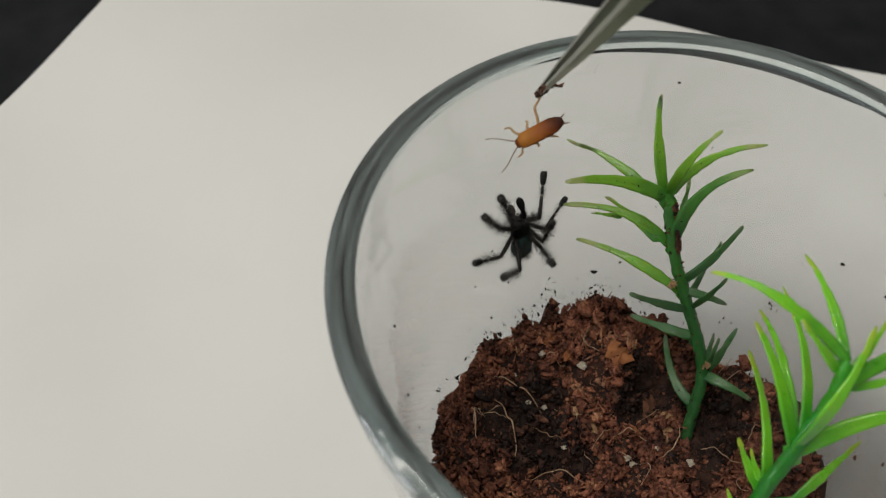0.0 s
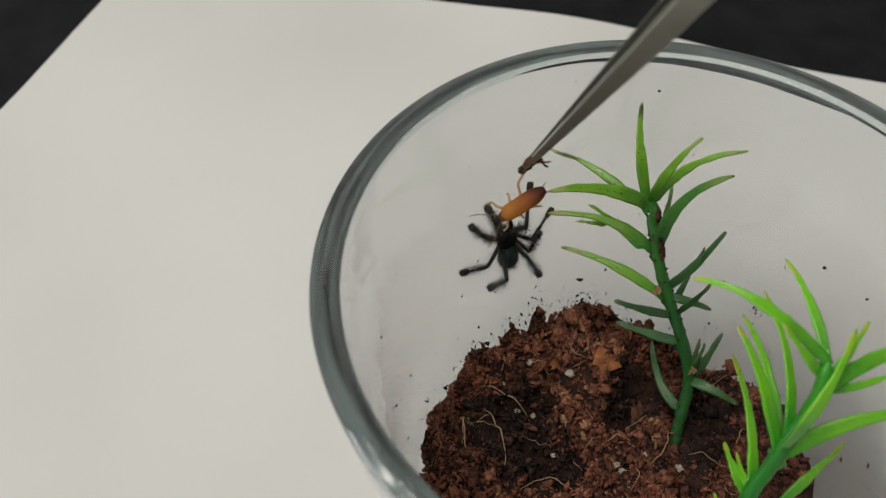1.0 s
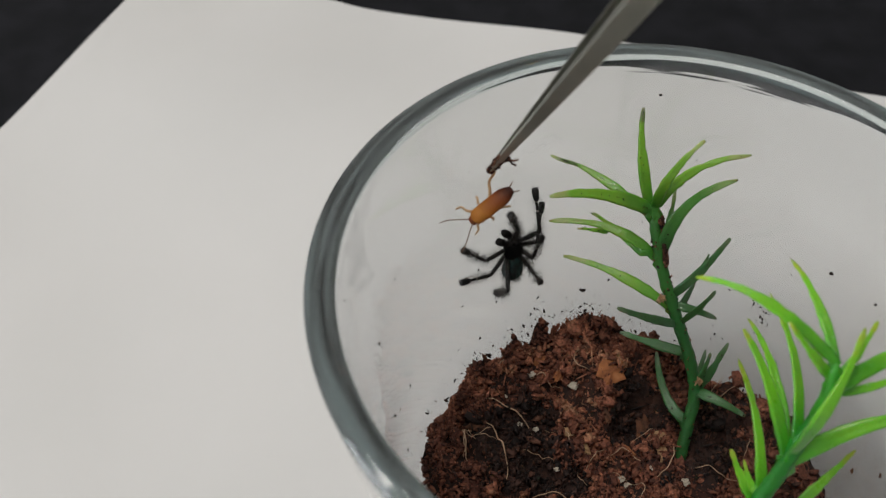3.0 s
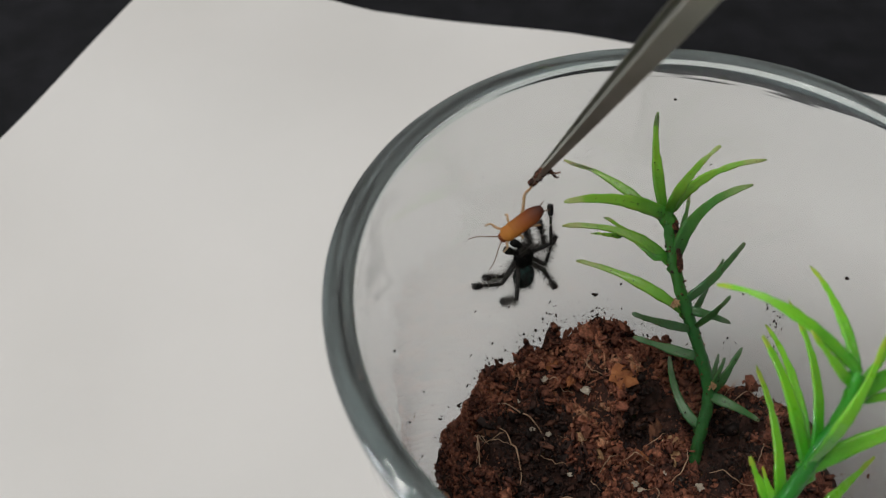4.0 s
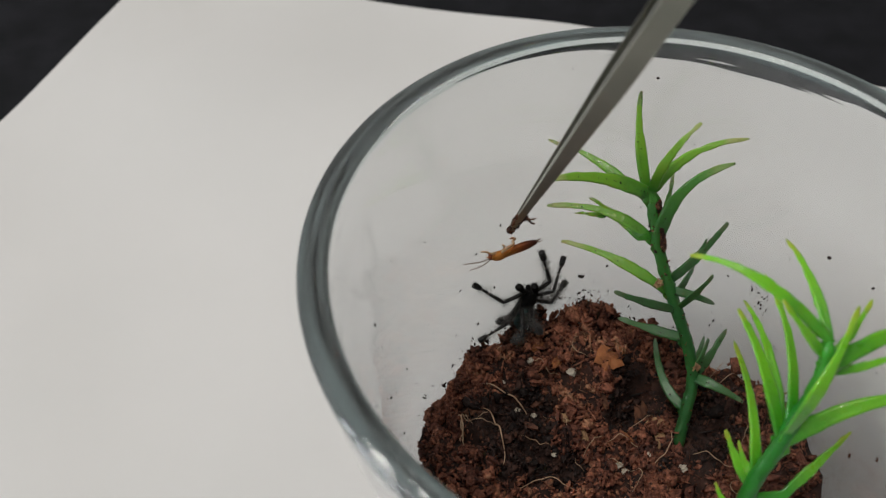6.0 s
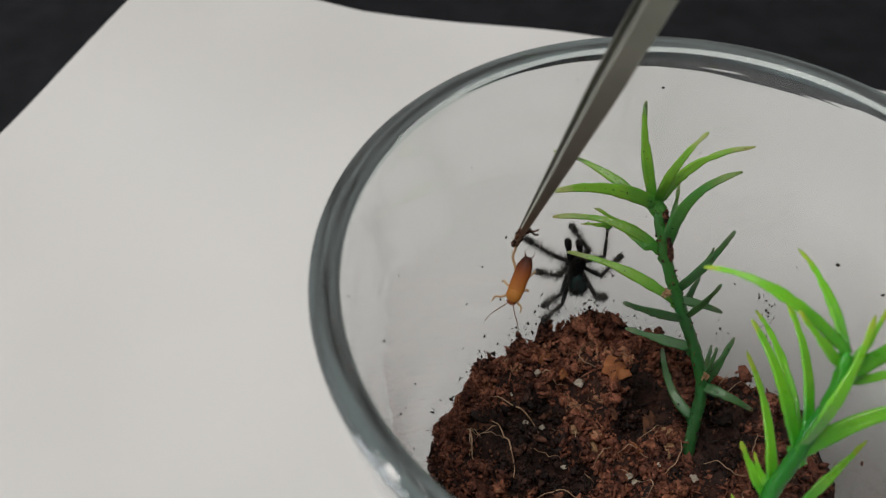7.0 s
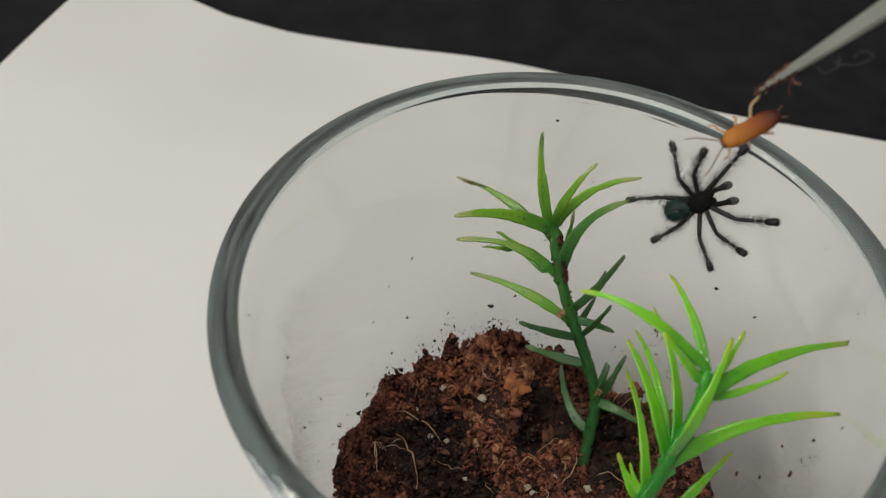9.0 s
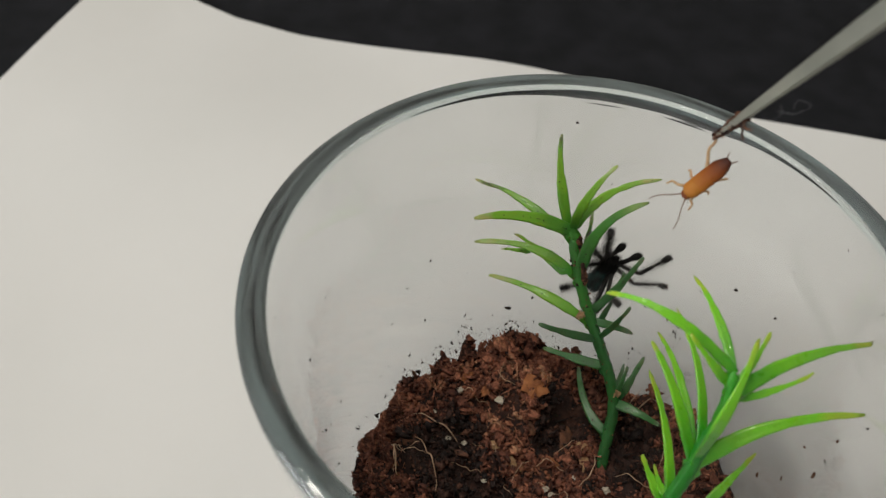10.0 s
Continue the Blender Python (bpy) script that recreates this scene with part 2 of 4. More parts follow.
def ellipsoid(bm, centre, size, mat=0, nu=16, nv=10, rough=0.0, seed=0.0, along=None):
    lay = bm.verts.layers.float.get("along") or bm.verts.layers.float.new("along")
    c, rings = Vector(centre), []
    for j in range(nv + 1):
        th = math.pi * j / nv
        ring = []
        for i in range(nu if 0 < j < nv else 1):
            ph = 2 * math.pi * i / nu
            d = Vector((math.cos(th), math.sin(th) * math.cos(ph), math.sin(th) * math.sin(ph)))
            k = 1 + rough * noise.noise(d * 2.3 + Vector((seed, seed * 1.7, 0)))
            v = bm.verts.new(c + Vector((d.x * size[0], d.y * size[1], d.z * size[2])) * k)
            v[lay] = (d.x + 1) / 2 if along is None else along
            ring.append(v)
        rings.append(ring)
    for a, b in zip(rings, rings[1:]):
        for i in range(nu):
            f = list(dict.fromkeys((a[i % len(a)], a[(i + 1) % len(a)], b[(i + 1) % len(b)], b[i % len(b)])))
            if len(f) > 2:
                bm.faces.new(f).material_index = mat


def revolve(bm, profile, n=160):
    """Turns a run of (r, z) about the z axis."""
    rings = []
    for r, z in profile:
        if r < 1e-6:
            rings.append([bm.verts.new((0, 0, z))])
        else:
            rings.append([bm.verts.new((r * math.cos(2 * math.pi * k / n), r * math.sin(2 * math.pi * k / n), z)) for k in range(n)])
    for a, b in zip(rings, rings[1:]):
        for k in range(n):
            f = list(dict.fromkeys((a[k % len(a)], a[(k + 1) % n % len(a)], b[(k + 1) % n % len(b)], b[k % len(b)])))
            if len(f) > 2:
                bm.faces.new(f)


# ---- the room and the table ----
def slab(name, lo, hi, mat, label, kind="structure"):
    bm = bmesh.new()
    box(bm, lo, hi)
    return tagged(part(name, bm, mat, smooth=False), label, kind=kind)


slab("floor", (-2, -2, -0.80), (2, 2, -0.75), FLOOR, "dull brown tiled room floor")
slab("ceiling", (-2, -2, 1.75), (2, 2, 1.85), WALL, "plain off-white room ceiling")
slab("wall_north", (-2, 2, -0.75), (2, 2.1, 1.75), WALL, "plain off-white painted wall")
slab("wall_south", (-2, -2.1, -0.75), (2, -2, 1.75), WALL, "plain off-white painted wall")
slab("wall_east", (2, -2, -0.75), (2.1, 2, 1.75), WALL, "plain off-white painted wall")


def window_wall():
    """The west wall, in four butted blocks round a window opening."""
    bm = bmesh.new()
    y0, y1, z0, z1 = -0.86, -0.04, 0.21, 1.03
    box(bm, (-2.1, -2, -0.75), (-2, 2, z0))
    box(bm, (-2.1, -2, z1), (-2, 2, 1.75))
    box(bm, (-2.1, -2, z0), (-2, y0, z1))
    box(bm, (-2.1, y1, z0), (-2, 2, z1))
    tagged(part("wall_west", bm, WALL, smooth=False), "plain off-white wall with a window opening", kind="structure")


window_wall()


def table():
    bm = bmesh.new()
    box(bm, (-0.7, -0.45, -0.03), (0.7, 0.75, -0.0005))
    bmesh.ops.bevel(bm, geom=list(bm.edges), offset=0.003, segments=2, affect="EDGES")
    top = part("table", bm, TABLE, smooth=False)
    for x in (-0.64, 0.64):
        for y in (-0.39, 0.69):
            bm = bmesh.new()
            box(bm, (x - 0.025, y - 0.025, -0.75), (x + 0.025, y + 0.025, -0.03))
            part("leg", bm, TABLE, top, smooth=False)
    return tagged(top, "matt black table top under the white paper", "table")


table()


# how far the sheet's far edge is drawn in along its length
EDGE_AT = [0, 0.035, 0.066, 0.094, 0.13, 0.16, 0.20, 0.23, 0.254, 0.288, 0.345, 0.42]
EDGE_BACK = [-0.013, -0.007, 0.0021, 0.0046, 0.0033, 0.0026, 0.0022, 0.0020, 0.0025, 0.0042, 0.0060, 0.0070]


def paper_sheet():
    bm = bmesh.new()
    nx, ny = 70, 60
    corner = Vector((-0.1575, 0.262, 0))
    along, down = Vector((0.950, -0.312, 0)), Vector((-0.360, -0.933, 0))
    g = []
    for j in range(ny + 1):
        for i in range(nx + 1):
            u, v = i / nx * 0.42, j / ny * 0.40
            p = corner + along * u + down * v
            far = max(0.0, 1 - v / 0.07)
            side = max(0.0, 1 - u / 0.10)
            p.z = 0.0004 + 0.0035 * far * far * (0.35 + 0.65 * side) + 0.0060 * (noise.noise((p.x * 9, p.y * 9, 2.0)) + 0.25) * min(1, max(0, (math.hypot(p.x, p.y) - 0.05) / 0.09)) ** 2
            p.z = max(p.z, 0.0) + 0.0034 * max(0.0, 1 - u / 0.055) ** 2
            p += down * float(np.interp(u, EDGE_AT, EDGE_BACK)) * max(0.0, 1 - v / 0.06) + along * 0.003 * max(0.0, 1 - u / 0.05)
            g.append(bm.verts.new(p))
    for j in range(ny):
        for i in range(nx):
            a = j * (nx + 1) + i
            bm.faces.new((g[a], g[a + 1], g[a + nx + 2], g[a + nx + 1]))
    ob = part("paper_sheet", bm, PAPER)
    so = ob.modifiers.new("thickness", "SOLIDIFY")
    so.thickness, so.offset = 0.00025, 0.0
    ob.modifiers.new("sharp_edges", "EDGE_SPLIT").split_angle = radians(50)
    return tagged(ob, "white sheet of paper lying on the black table", "paper")


paper_sheet()

# ---- the bowl ----
OUTER = [(0.0, 0.0008), (0.03042, 0.0008), (0.03701, 0.002), (0.04208, 0.007), (0.04684, 0.018), (0.051, 0.03331), (0.05424, 0.05249), (0.05728, 0.07066), (0.059, 0.08177), (0.0597, 0.08732), (0.0602, 0.0912), (0.06033, 0.09225), (0.06047, 0.0933), (0.06061, 0.09435), (0.06075, 0.0954)]
LIP = [(0.06118, 0.0997), (0.06109, 0.10011), (0.0608, 0.10047), (0.06031, 0.10074), (0.0587, 0.1009), (0.05708, 0.10074), (0.05659, 0.10047), (0.0563, 0.10011), (0.05621, 0.0997)]
INNER = [(0.05621, 0.09684), (0.05487, 0.0848), (0.0529, 0.07066), (0.05036, 0.05249), (0.0473, 0.03331), (0.04476, 0.02423), (0.04069, 0.012), (0.03154, 0.0065), (0.0, 0.006)]


AXIS = Vector((0.0007, -0.0005, 0))  # the bowl stands here


def inner_radius(z):
    return float(np.interp(z, [b for a, b in reversed(INNER)], [a for a, b in reversed(INNER)]))


def on_wall(theta, z, heading=0.0, lift=0.0):
    """A pose on the bowl's inner wall: x ahead (heading counts from straight up, to the left), z off the glass."""
    a, r = radians(theta), inner_radius(z)
    slope = (inner_radius(z + 0.003) - inner_radius(z - 0.003)) / 0.006
    n = Vector((-math.cos(a), -math.sin(a), slope)).normalized()
    up = (Vector((0, 0, 1)) - n * n.z).normalized()
    left = n.cross(up)
    h = radians(heading)
    x = up * math.cos(h) + left * math.sin(h)
    m = Matrix((x, n.cross(x), n)).transposed().to_4x4()
    m.translation = AXIS + Vector((r * math.cos(a), r * math.sin(a), z)) + n * lift
    return m


def held_in(x, y, z, margin):
    """Draws a place back inside the glass, by margin."""
    dx, dy = x - AXIS.x, y - AXIS.y
    q = min(1.0, (inner_radius(z) - margin) / max(math.hypot(dx, dy), 1e-4))
    return AXIS.x + dx * q, AXIS.y + dy * q, z


def glass_bowl():
    bm = bmesh.new()
    fine = smooth_path([(r, z, 0) for r, z in OUTER[1:] + LIP + INNER[:-1]], 5)
    revolve(bm, [OUTER[0]] + [(p.x, p.y) for p in fine] + [INNER[-1]], 220)
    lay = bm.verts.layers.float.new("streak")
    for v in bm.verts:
        # the lip is slightly wavy, with its painted light streaks, drawn out along the turn
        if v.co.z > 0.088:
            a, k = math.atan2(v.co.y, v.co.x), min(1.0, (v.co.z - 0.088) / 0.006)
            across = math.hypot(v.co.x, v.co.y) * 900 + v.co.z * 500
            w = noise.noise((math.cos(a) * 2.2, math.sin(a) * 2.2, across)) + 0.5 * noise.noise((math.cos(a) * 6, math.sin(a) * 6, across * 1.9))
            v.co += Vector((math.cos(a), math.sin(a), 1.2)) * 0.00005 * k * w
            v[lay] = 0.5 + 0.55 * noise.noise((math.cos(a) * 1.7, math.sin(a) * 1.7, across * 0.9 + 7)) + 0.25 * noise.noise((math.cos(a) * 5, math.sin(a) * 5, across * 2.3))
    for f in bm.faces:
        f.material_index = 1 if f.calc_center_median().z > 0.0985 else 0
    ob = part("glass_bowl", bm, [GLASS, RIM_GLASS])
    ob.location = AXIS
    return tagged(ob, "clear round glass bowl with a thick rim, on the paper", "bowl")


glass_bowl()


# ---- soil ----
EDGE_TURN = [-180, -90, -30, -8, 12, 42, 65, 80, 90, 104, 117, 136, 148, 160, 172, 180]
EDGE_HEIGHT = [0.0235, 0.0200, 0.0240, 0.0285, 0.0240, 0.0185, 0.0195, 0.0215, 0.0245, 0.0232, 0.0212, 0.0203, 0.0207, 0.0245, 0.0242, 0.0235]


def soil_height(x, y):
    r, a = math.hypot(x, y), math.degrees(math.atan2(y, x))
    edge = float(np.interp(a, EDGE_TURN, EDGE_HEIGHT))
    h = 0.0105 + (edge - 0.0105) * min(1.0, r / 0.043) ** 1.8
    h += 0.005 * math.exp(-((x - 0.004) ** 2 + (y - 0.030) ** 2) / 0.009 ** 2)
    h -= 0.0065 * math.exp(-((x + 0.0150) ** 2 + (y - 0.0228) ** 2) / 0.0064 ** 2)
    h -= 0.0085 * math.exp(-((x - 0.0115) ** 2 + (y - 0.0235) ** 2) / 0.0054 ** 2)
    h -= 0.0040 * math.exp(-((x - 0.0070) ** 2 + (y - 0.0195) ** 2) / 0.0042 ** 2)
    h -= 0.0050 * math.exp(-((x - 0.0305) ** 2 + (y - 0.0180) ** 2) / 0.0055 ** 2)
    h += 0.0032 * max(0.0, noise.noise((x * 230, y * 230, 3.3)) + 0.1)
    h += 0.0046 * noise.noise((x * 80, y * 80, 1.3)) + 0.0046 * noise.noise((x * 190, y * 190, 4.1)) + 0.0008 * noise.noise((x * 600, y * 600, 7.7))
    return max(h, 0.0080 + 0.0006 * noise.noise((x * 300, y * 300, 2.2)))


def soil_heap():
    bm = bmesh.new()
    n, m = 260, 90
    rings = []
    for i in range(m + 1):
        ring = []
        for k in range(n):
            a, rr = 2 * math.pi * k / n, 0.0455 * i / m
            x, y = rr * math.cos(a), rr * math.sin(a)
            z = soil_height(x, y)
            ring.append(bm.verts.new(held_in(x, y, z, 0.0005)))
        rings.append(ring)
    low = []
    for rr, z in ((0.0405, 0.0145), (0.0365, 0.0100), (0.028, 0.0068)):
        low.append([bm.verts.new((rr * math.cos(2 * math.pi * k / n), rr * math.sin(2 * math.pi * k / n), z)) for k in range(n)])
    rings += low
    for a, b in zip(rings, rings[1:]):
        for k in range(n):
            bm.faces.new((a[k], a[(k + 1) % n], b[(k + 1) % n], b[k]))
    bm.faces.new(low[-1])
    bmesh.ops.remove_doubles(bm, verts=bm.verts, dist=1e-6)
    return tagged(part("soil", bm, SOIL, smooth=False), "loose dark brown coconut-fibre soil heaped in the bowl", "soil", kind="stuff")


soil_heap()

ICO = [(0, 0, 1), (0.894, 0, 0.447), (0.276, 0.851, 0.447), (-0.724, 0.526, 0.447), (-0.724, -0.526, 0.447), (0.276, -0.851, 0.447)]
ICO += [(-x, -y, -z) for x, y, z in ICO]
ICO_FACES = [(0, 1, 2), (0, 2, 3), (0, 3, 4), (0, 4, 5), (0, 5, 1), (1, 10, 2), (2, 9, 3), (3, 8, 4), (4, 7, 5), (5, 11, 1), (10, 9, 2), (9, 8, 3), (8, 7, 4), (7, 11, 5), (11, 10, 1), (6, 7, 8), (6, 8, 9), (6, 9, 10), (6, 10, 11), (6, 11, 7)]


def lumps(name, spots, mat, label, category, rng):
    """Many loose knobbly crumbs in one mesh: spots of (place, size, stretch)."""
    verts, faces = [], []
    for p, s, stretch, *lean in spots:
        m = Euler([rng.uniform(0, 6.28) for _ in range(3)]).to_matrix()
        if lean:
            m = Vector(lean[0]).to_track_quat("X", "Z").to_matrix()
        k = len(verts)
        for x, y, z in ICO:
            j = s * (rng.uniform(0.45, 1.5) if s < 0.0005 else rng.uniform(0.78, 1.22))
            verts.append(Vector(p) + m @ Vector((x * j * stretch, y * j, z * j * 0.6)))
        faces += [(a + k, b + k, c + k) for a, b, c in ICO_FACES]
    me = bpy.data.meshes.new(name)
    me.from_pydata(verts, [], faces)
    me.polygons.foreach_set("use_smooth", [True] * len(me.polygons))
    me.materials.append(mat)
    return tagged(new(name, me), label, category, kind="stuff")


# hollows and pits whose shade is painted through darker crumbs: x, y, radius
SHADE_SPOTS = [(-0.0150, 0.0225, 0.0062), (-0.0215, 0.0085, 0.0090), (0.0118, 0.0225, 0.0062), (0.0295, 0.0170, 0.0075), (-0.0080, 0.0050, 0.0060), (0.0068, 0.0195, 0.0038), (0.0108, 0.0285, 0.0040), (-0.0185, 0.0195, 0.0052), (-0.0250, 0.0140, 0.0060), (0.0255, 0.0085, 0.0065)]


def soil_crumbs():
    rng = random.Random(5)
    spots = []
    for _ in range(7500):
        a, r = rng.uniform(0, 6.283), 0.0445 * math.sqrt(rng.random())
        x, y = r * math.cos(a), r * math.sin(a)
        if y < -0.03 and rng.random() < 0.6:
            continue
        z = soil_height(x, y)
        s = 0.00022 + 0.00080 * rng.random() ** 3
        spots.append((held_in(x, y, z + s * rng.uniform(-0.2, 0.7), 0.0009), s, rng.choice((1.0, 1.3, 1.7, 2.4))))
    for _ in range(5200):
        a, r = rng.uniform(0, 6.283), 0.0440 * math.sqrt(rng.random())
        x, y = r * math.cos(a), r * math.sin(a)
        if y < -0.03 or noise.noise((x * 110, y * 110, 9.0)) < rng.uniform(-0.45, 0.35):
            continue
        s = 0.00060 + 0.00165 * rng.random() ** 2.2
        z = soil_height(x, y)
        spots.append((held_in(x, y, z + s * rng.uniform(-0.4, 0.9) + 0.0016 * max(0, noise.noise((x * 210, y * 210, 9.0))), 0.0012), s, rng.choice((0.9, 1.1, 1.4, 1.8))))
    for _ in range(1700):
        a, r = rng.uniform(0, 6.283), 0.0440 * math.sqrt(rng.random())
        x, y = r * math.cos(a), r * math.sin(a)
        s = 0.00010 + 0.00026 * rng.random() ** 3
        z = soil_height(x, y)
        spots.append((held_in(x, y, z + 0.0007 + 0.0013 * rng.random(), 0.0016), s, rng.uniform(4.0, 12.0)))
    for _ in range(520):
        a = radians(rng.gauss(122, 28))
        r = rng.uniform(0.039, 0.044)
        x, y = r * math.cos(a), r * math.sin(a)
        z = soil_height(x, y) + rng.random() ** 2 * (0.0030 + 0.003 * noise.noise((math.degrees(a) * 0.16, 2.0, 0.0)))
        spots.append((held_in(x, y, z, 0.0012), 0.0003 + 0.0006 * rng.random() ** 2, rng.uniform(1.0, 3.5)))
    for _ in range(330):
        # shards that stand up along the back edge
        a = rng.gauss(128, 26)
        if noise.noise((a * 0.13, 5.0, 1.0)) < rng.uniform(-0.3, 0.3):
            continue
        r = rng.uniform(0.040, 0.0435)
        x, y = r * math.cos(radians(a)), r * math.sin(radians(a))
        z = soil_height(x, y) + rng.random() * 0.0022
        spots.append((held_in(x, y, z, 0.0012), 0.00022 + 0.00035 * rng.random() ** 2, rng.uniform(2.0, 5.5), (rng.gauss(0, 0.45), rng.gauss(0, 0.45), 1)))
    for p, s, *_ in [q for q in spots if q[1] > 0.0008]:
        # fine crumbs stick to the large ones
        for _ in range(5):
            d = Vector((rng.gauss(0, 1), rng.gauss(0, 1), abs(rng.gauss(0.3, 0.8)))).normalized() * s * 0.95
            spots.append((held_in(p[0] + d.x, p[1] + d.y, p[2] + d.z, 0.0006), s * rng.uniform(0.16, 0.42), rng.choice((1.0, 1.4, 2.2))))
    # crumbs near those spots take the painted shade, with a ragged outline
    shaded, rest = [], []
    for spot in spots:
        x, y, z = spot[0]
        k = sum(math.exp(-((x - a) ** 2 + (y - b) ** 2) / r ** 2) for a, b, r in SHADE_SPOTS)
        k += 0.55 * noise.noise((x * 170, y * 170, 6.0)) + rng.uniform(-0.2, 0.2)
        (shaded if k > 0.44 else rest).append(spot)
    spots = rest
    lumps("hollow_shade_crumbs", [(p, s * 0.75, *q) for p, s, *q in shaded], HOLLOW_SHADE, "fine crumbs coloured dark for the shade in the soil's hollows", "soil", rng)
    lumps("soil_crumbs", spots, CRUMB, "loose reddish-brown crumbs and shreds of coir over the soil", "soil", rng)
    spots = []
    for _ in range(460):
        a = rng.gauss(116, 32)
        x, y = 0.044 * math.cos(radians(a)), 0.044 * math.sin(radians(a))
        z = soil_height(x, y) + 0.0006 + abs(rng.gauss(0, 0.0034))
        m = on_wall(a, z, 0, 0.0001)
        spots.append((m.translation, 0.00007 + 0.00033 * rng.random() ** 5, rng.choice((1.0, 1.5, 2.2))))
    for turn, z in ((42.6, 0.0445), (40.9, 0.0430), (39.3, 0.0411), (38.6, 0.0375), (31.9, 0.0349), (30.9, 0.0326), (26.4, 0.0255), (50.1, 0.0292)):
        # a row of clotted grains down the glass behind the front plant
        for _ in range(9):
            m = on_wall(rng.gauss(turn, 1.2), rng.gauss(z, 0.0011), 0, 0.0001)
            spots.append((m.translation, 0.00009 + 0.00024 * rng.random() ** 2, rng.choice((1.0, 1.8))))
    for _ in range(240):
        m = on_wall(rng.uniform(-30, 180), 0.03 + 0.065 * rng.random() ** 1.4, 0, 0.0001)
        spots.append((m.translation, 0.00005 + 0.00015 * rng.random() ** 3, rng.choice((1.2, 1.8, 2.6))))
    lumps("soil_specks", spots, SPECK, "tiny dark soil specks clinging to the inside of the glass", "soil", rng)
    spots = []
    for _ in range(7000):
        # dust smeared low on the front of the glass
        a, z = rng.gauss(-12, 14), 0.026 + rng.expovariate(1) * 0.013
        if z > 0.08:
            continue
        m = on_wall(a, z, 0, 0.00006)
        spots.append((m.translation, 0.00003 + 0.00007 * rng.random() ** 2, 1.5))
    lumps("soil_dust", spots, DUST, "fine brown dust smeared on the inside of the glass", "soil", rng)


SPECKS = [(30.8, 0.0649, 5.0), (170.2, 0.0674, 4.0), (175.1, 0.0478, 4.0), (93.6, 0.035, 6.0), (118.6, 0.0573, 3.0), (122.0, 0.0391, 3.0), (126.9, 0.0524, 3.0), (156.0, 0.0721, 2.5), (81.2, 0.0915, 3.5), (18.1, 0.0672, 4.0), (143.0, 0.0666, 2.0), (85.9, 0.0382, 4.0), (100.2, 0.0942, 2.0), (51.8, 0.0448, 3.0), (-7.1, 0.0382, 7.0), (-13.7, 0.0475, 6.0), (-20.7, 0.0607, 7.0), (-11.7, 0.058, 5.0), (-17.7, 0.07, 5.0), (7.3, 0.0665, 5.0), (107.1, 0.0491, 2.0), (134.0, 0.0448, 2.5), (162.4, 0.0428, 3.0), (147.9, 0.0443, 2.0)]


def glass_specks():
    rng = random.Random(8)
    for theta, z, s in SPECKS:
        bm = bmesh.new()
        s *= 0.00008 if theta > 0 else 0.00006
        ellipsoid(bm, (0, 0, 0), (s * rng.uniform(1.0, 1.8), s, s * 0.7), 0, 8, 5, 0.9, theta)
        ob = part("soil_crumb", bm, SPECK if theta > 0 else BARK_DARK, smooth=False)
        ob.matrix_world = on_wall(theta, z, rng.uniform(0, 360), s * 0.5)
        tagged(ob, "small dark crumb of soil stuck to the glass", "soil crumb", "crumbs on the glass")


soil_crumbs()
glass_specks()


def nugget(name, x, y, size, mat, label, category, group, seed, rough=0.8, sink=0.3, turn=0.0, tilt=0.0):
    bm = bmesh.new()
    ellipsoid(bm, (0, 0, 0), size, 0, 12, 8, rough, seed)
    ob = part(name, bm, mat, smooth=False)
    ob.matrix_world = pose(x, y, soil_height(x, y) + 0.0007 + size[2] * (1 - sink), tilt, 0, turn)
    return tagged(ob, label, category, group)


for i, (x, y, s) in enumerate([(-0.0155, 0.0313, 0.9), (-0.0051, 0.0284, 1.1), (0.0035, 0.0284, 0.7), (-0.0053, 0.0130, 0.8), (-0.0193, 0.0196, 0.6), (-0.0149, 0.0202, 0.7), (-0.0227, 0.0254, 0.5), (0.0048, 0.0063, 0.9), (0.0062, 0.0045, 0.8), (0.0194, 0.0034, 1.0), (0.0125, 0.0080, 0.6), (-0.011, 0.008, 0.6)]):
    nugget("perlite_grain", x, y, (0.0011 * s, 0.0009 * s, 0.0008 * s), PERL, "small pale grain of perlite in the soil", "perlite grain", "perlite grains", i * 3.1, 0.7, 0.25)
for i, (x, y, s, tn) in enumerate([(-0.0067, 0.0174, 1.0, 20), (0.0156, 0.0116, 1.1, 70), (0.0146, 0.0149, 0.9, 0), (-0.0030, 0.0139, 0.8, 110), (0.0205, 0.0368, 1.0, 40)]):
    nugget("husk_chip", x, y, (0.0018 * s, 0.0013 * s, 0.0008 * s), TAN, "pale tan chip of coconut husk on the soil", "husk chip", "husk chips", i * 5.3 + 1, 0.9, 0.3, tn, 20)
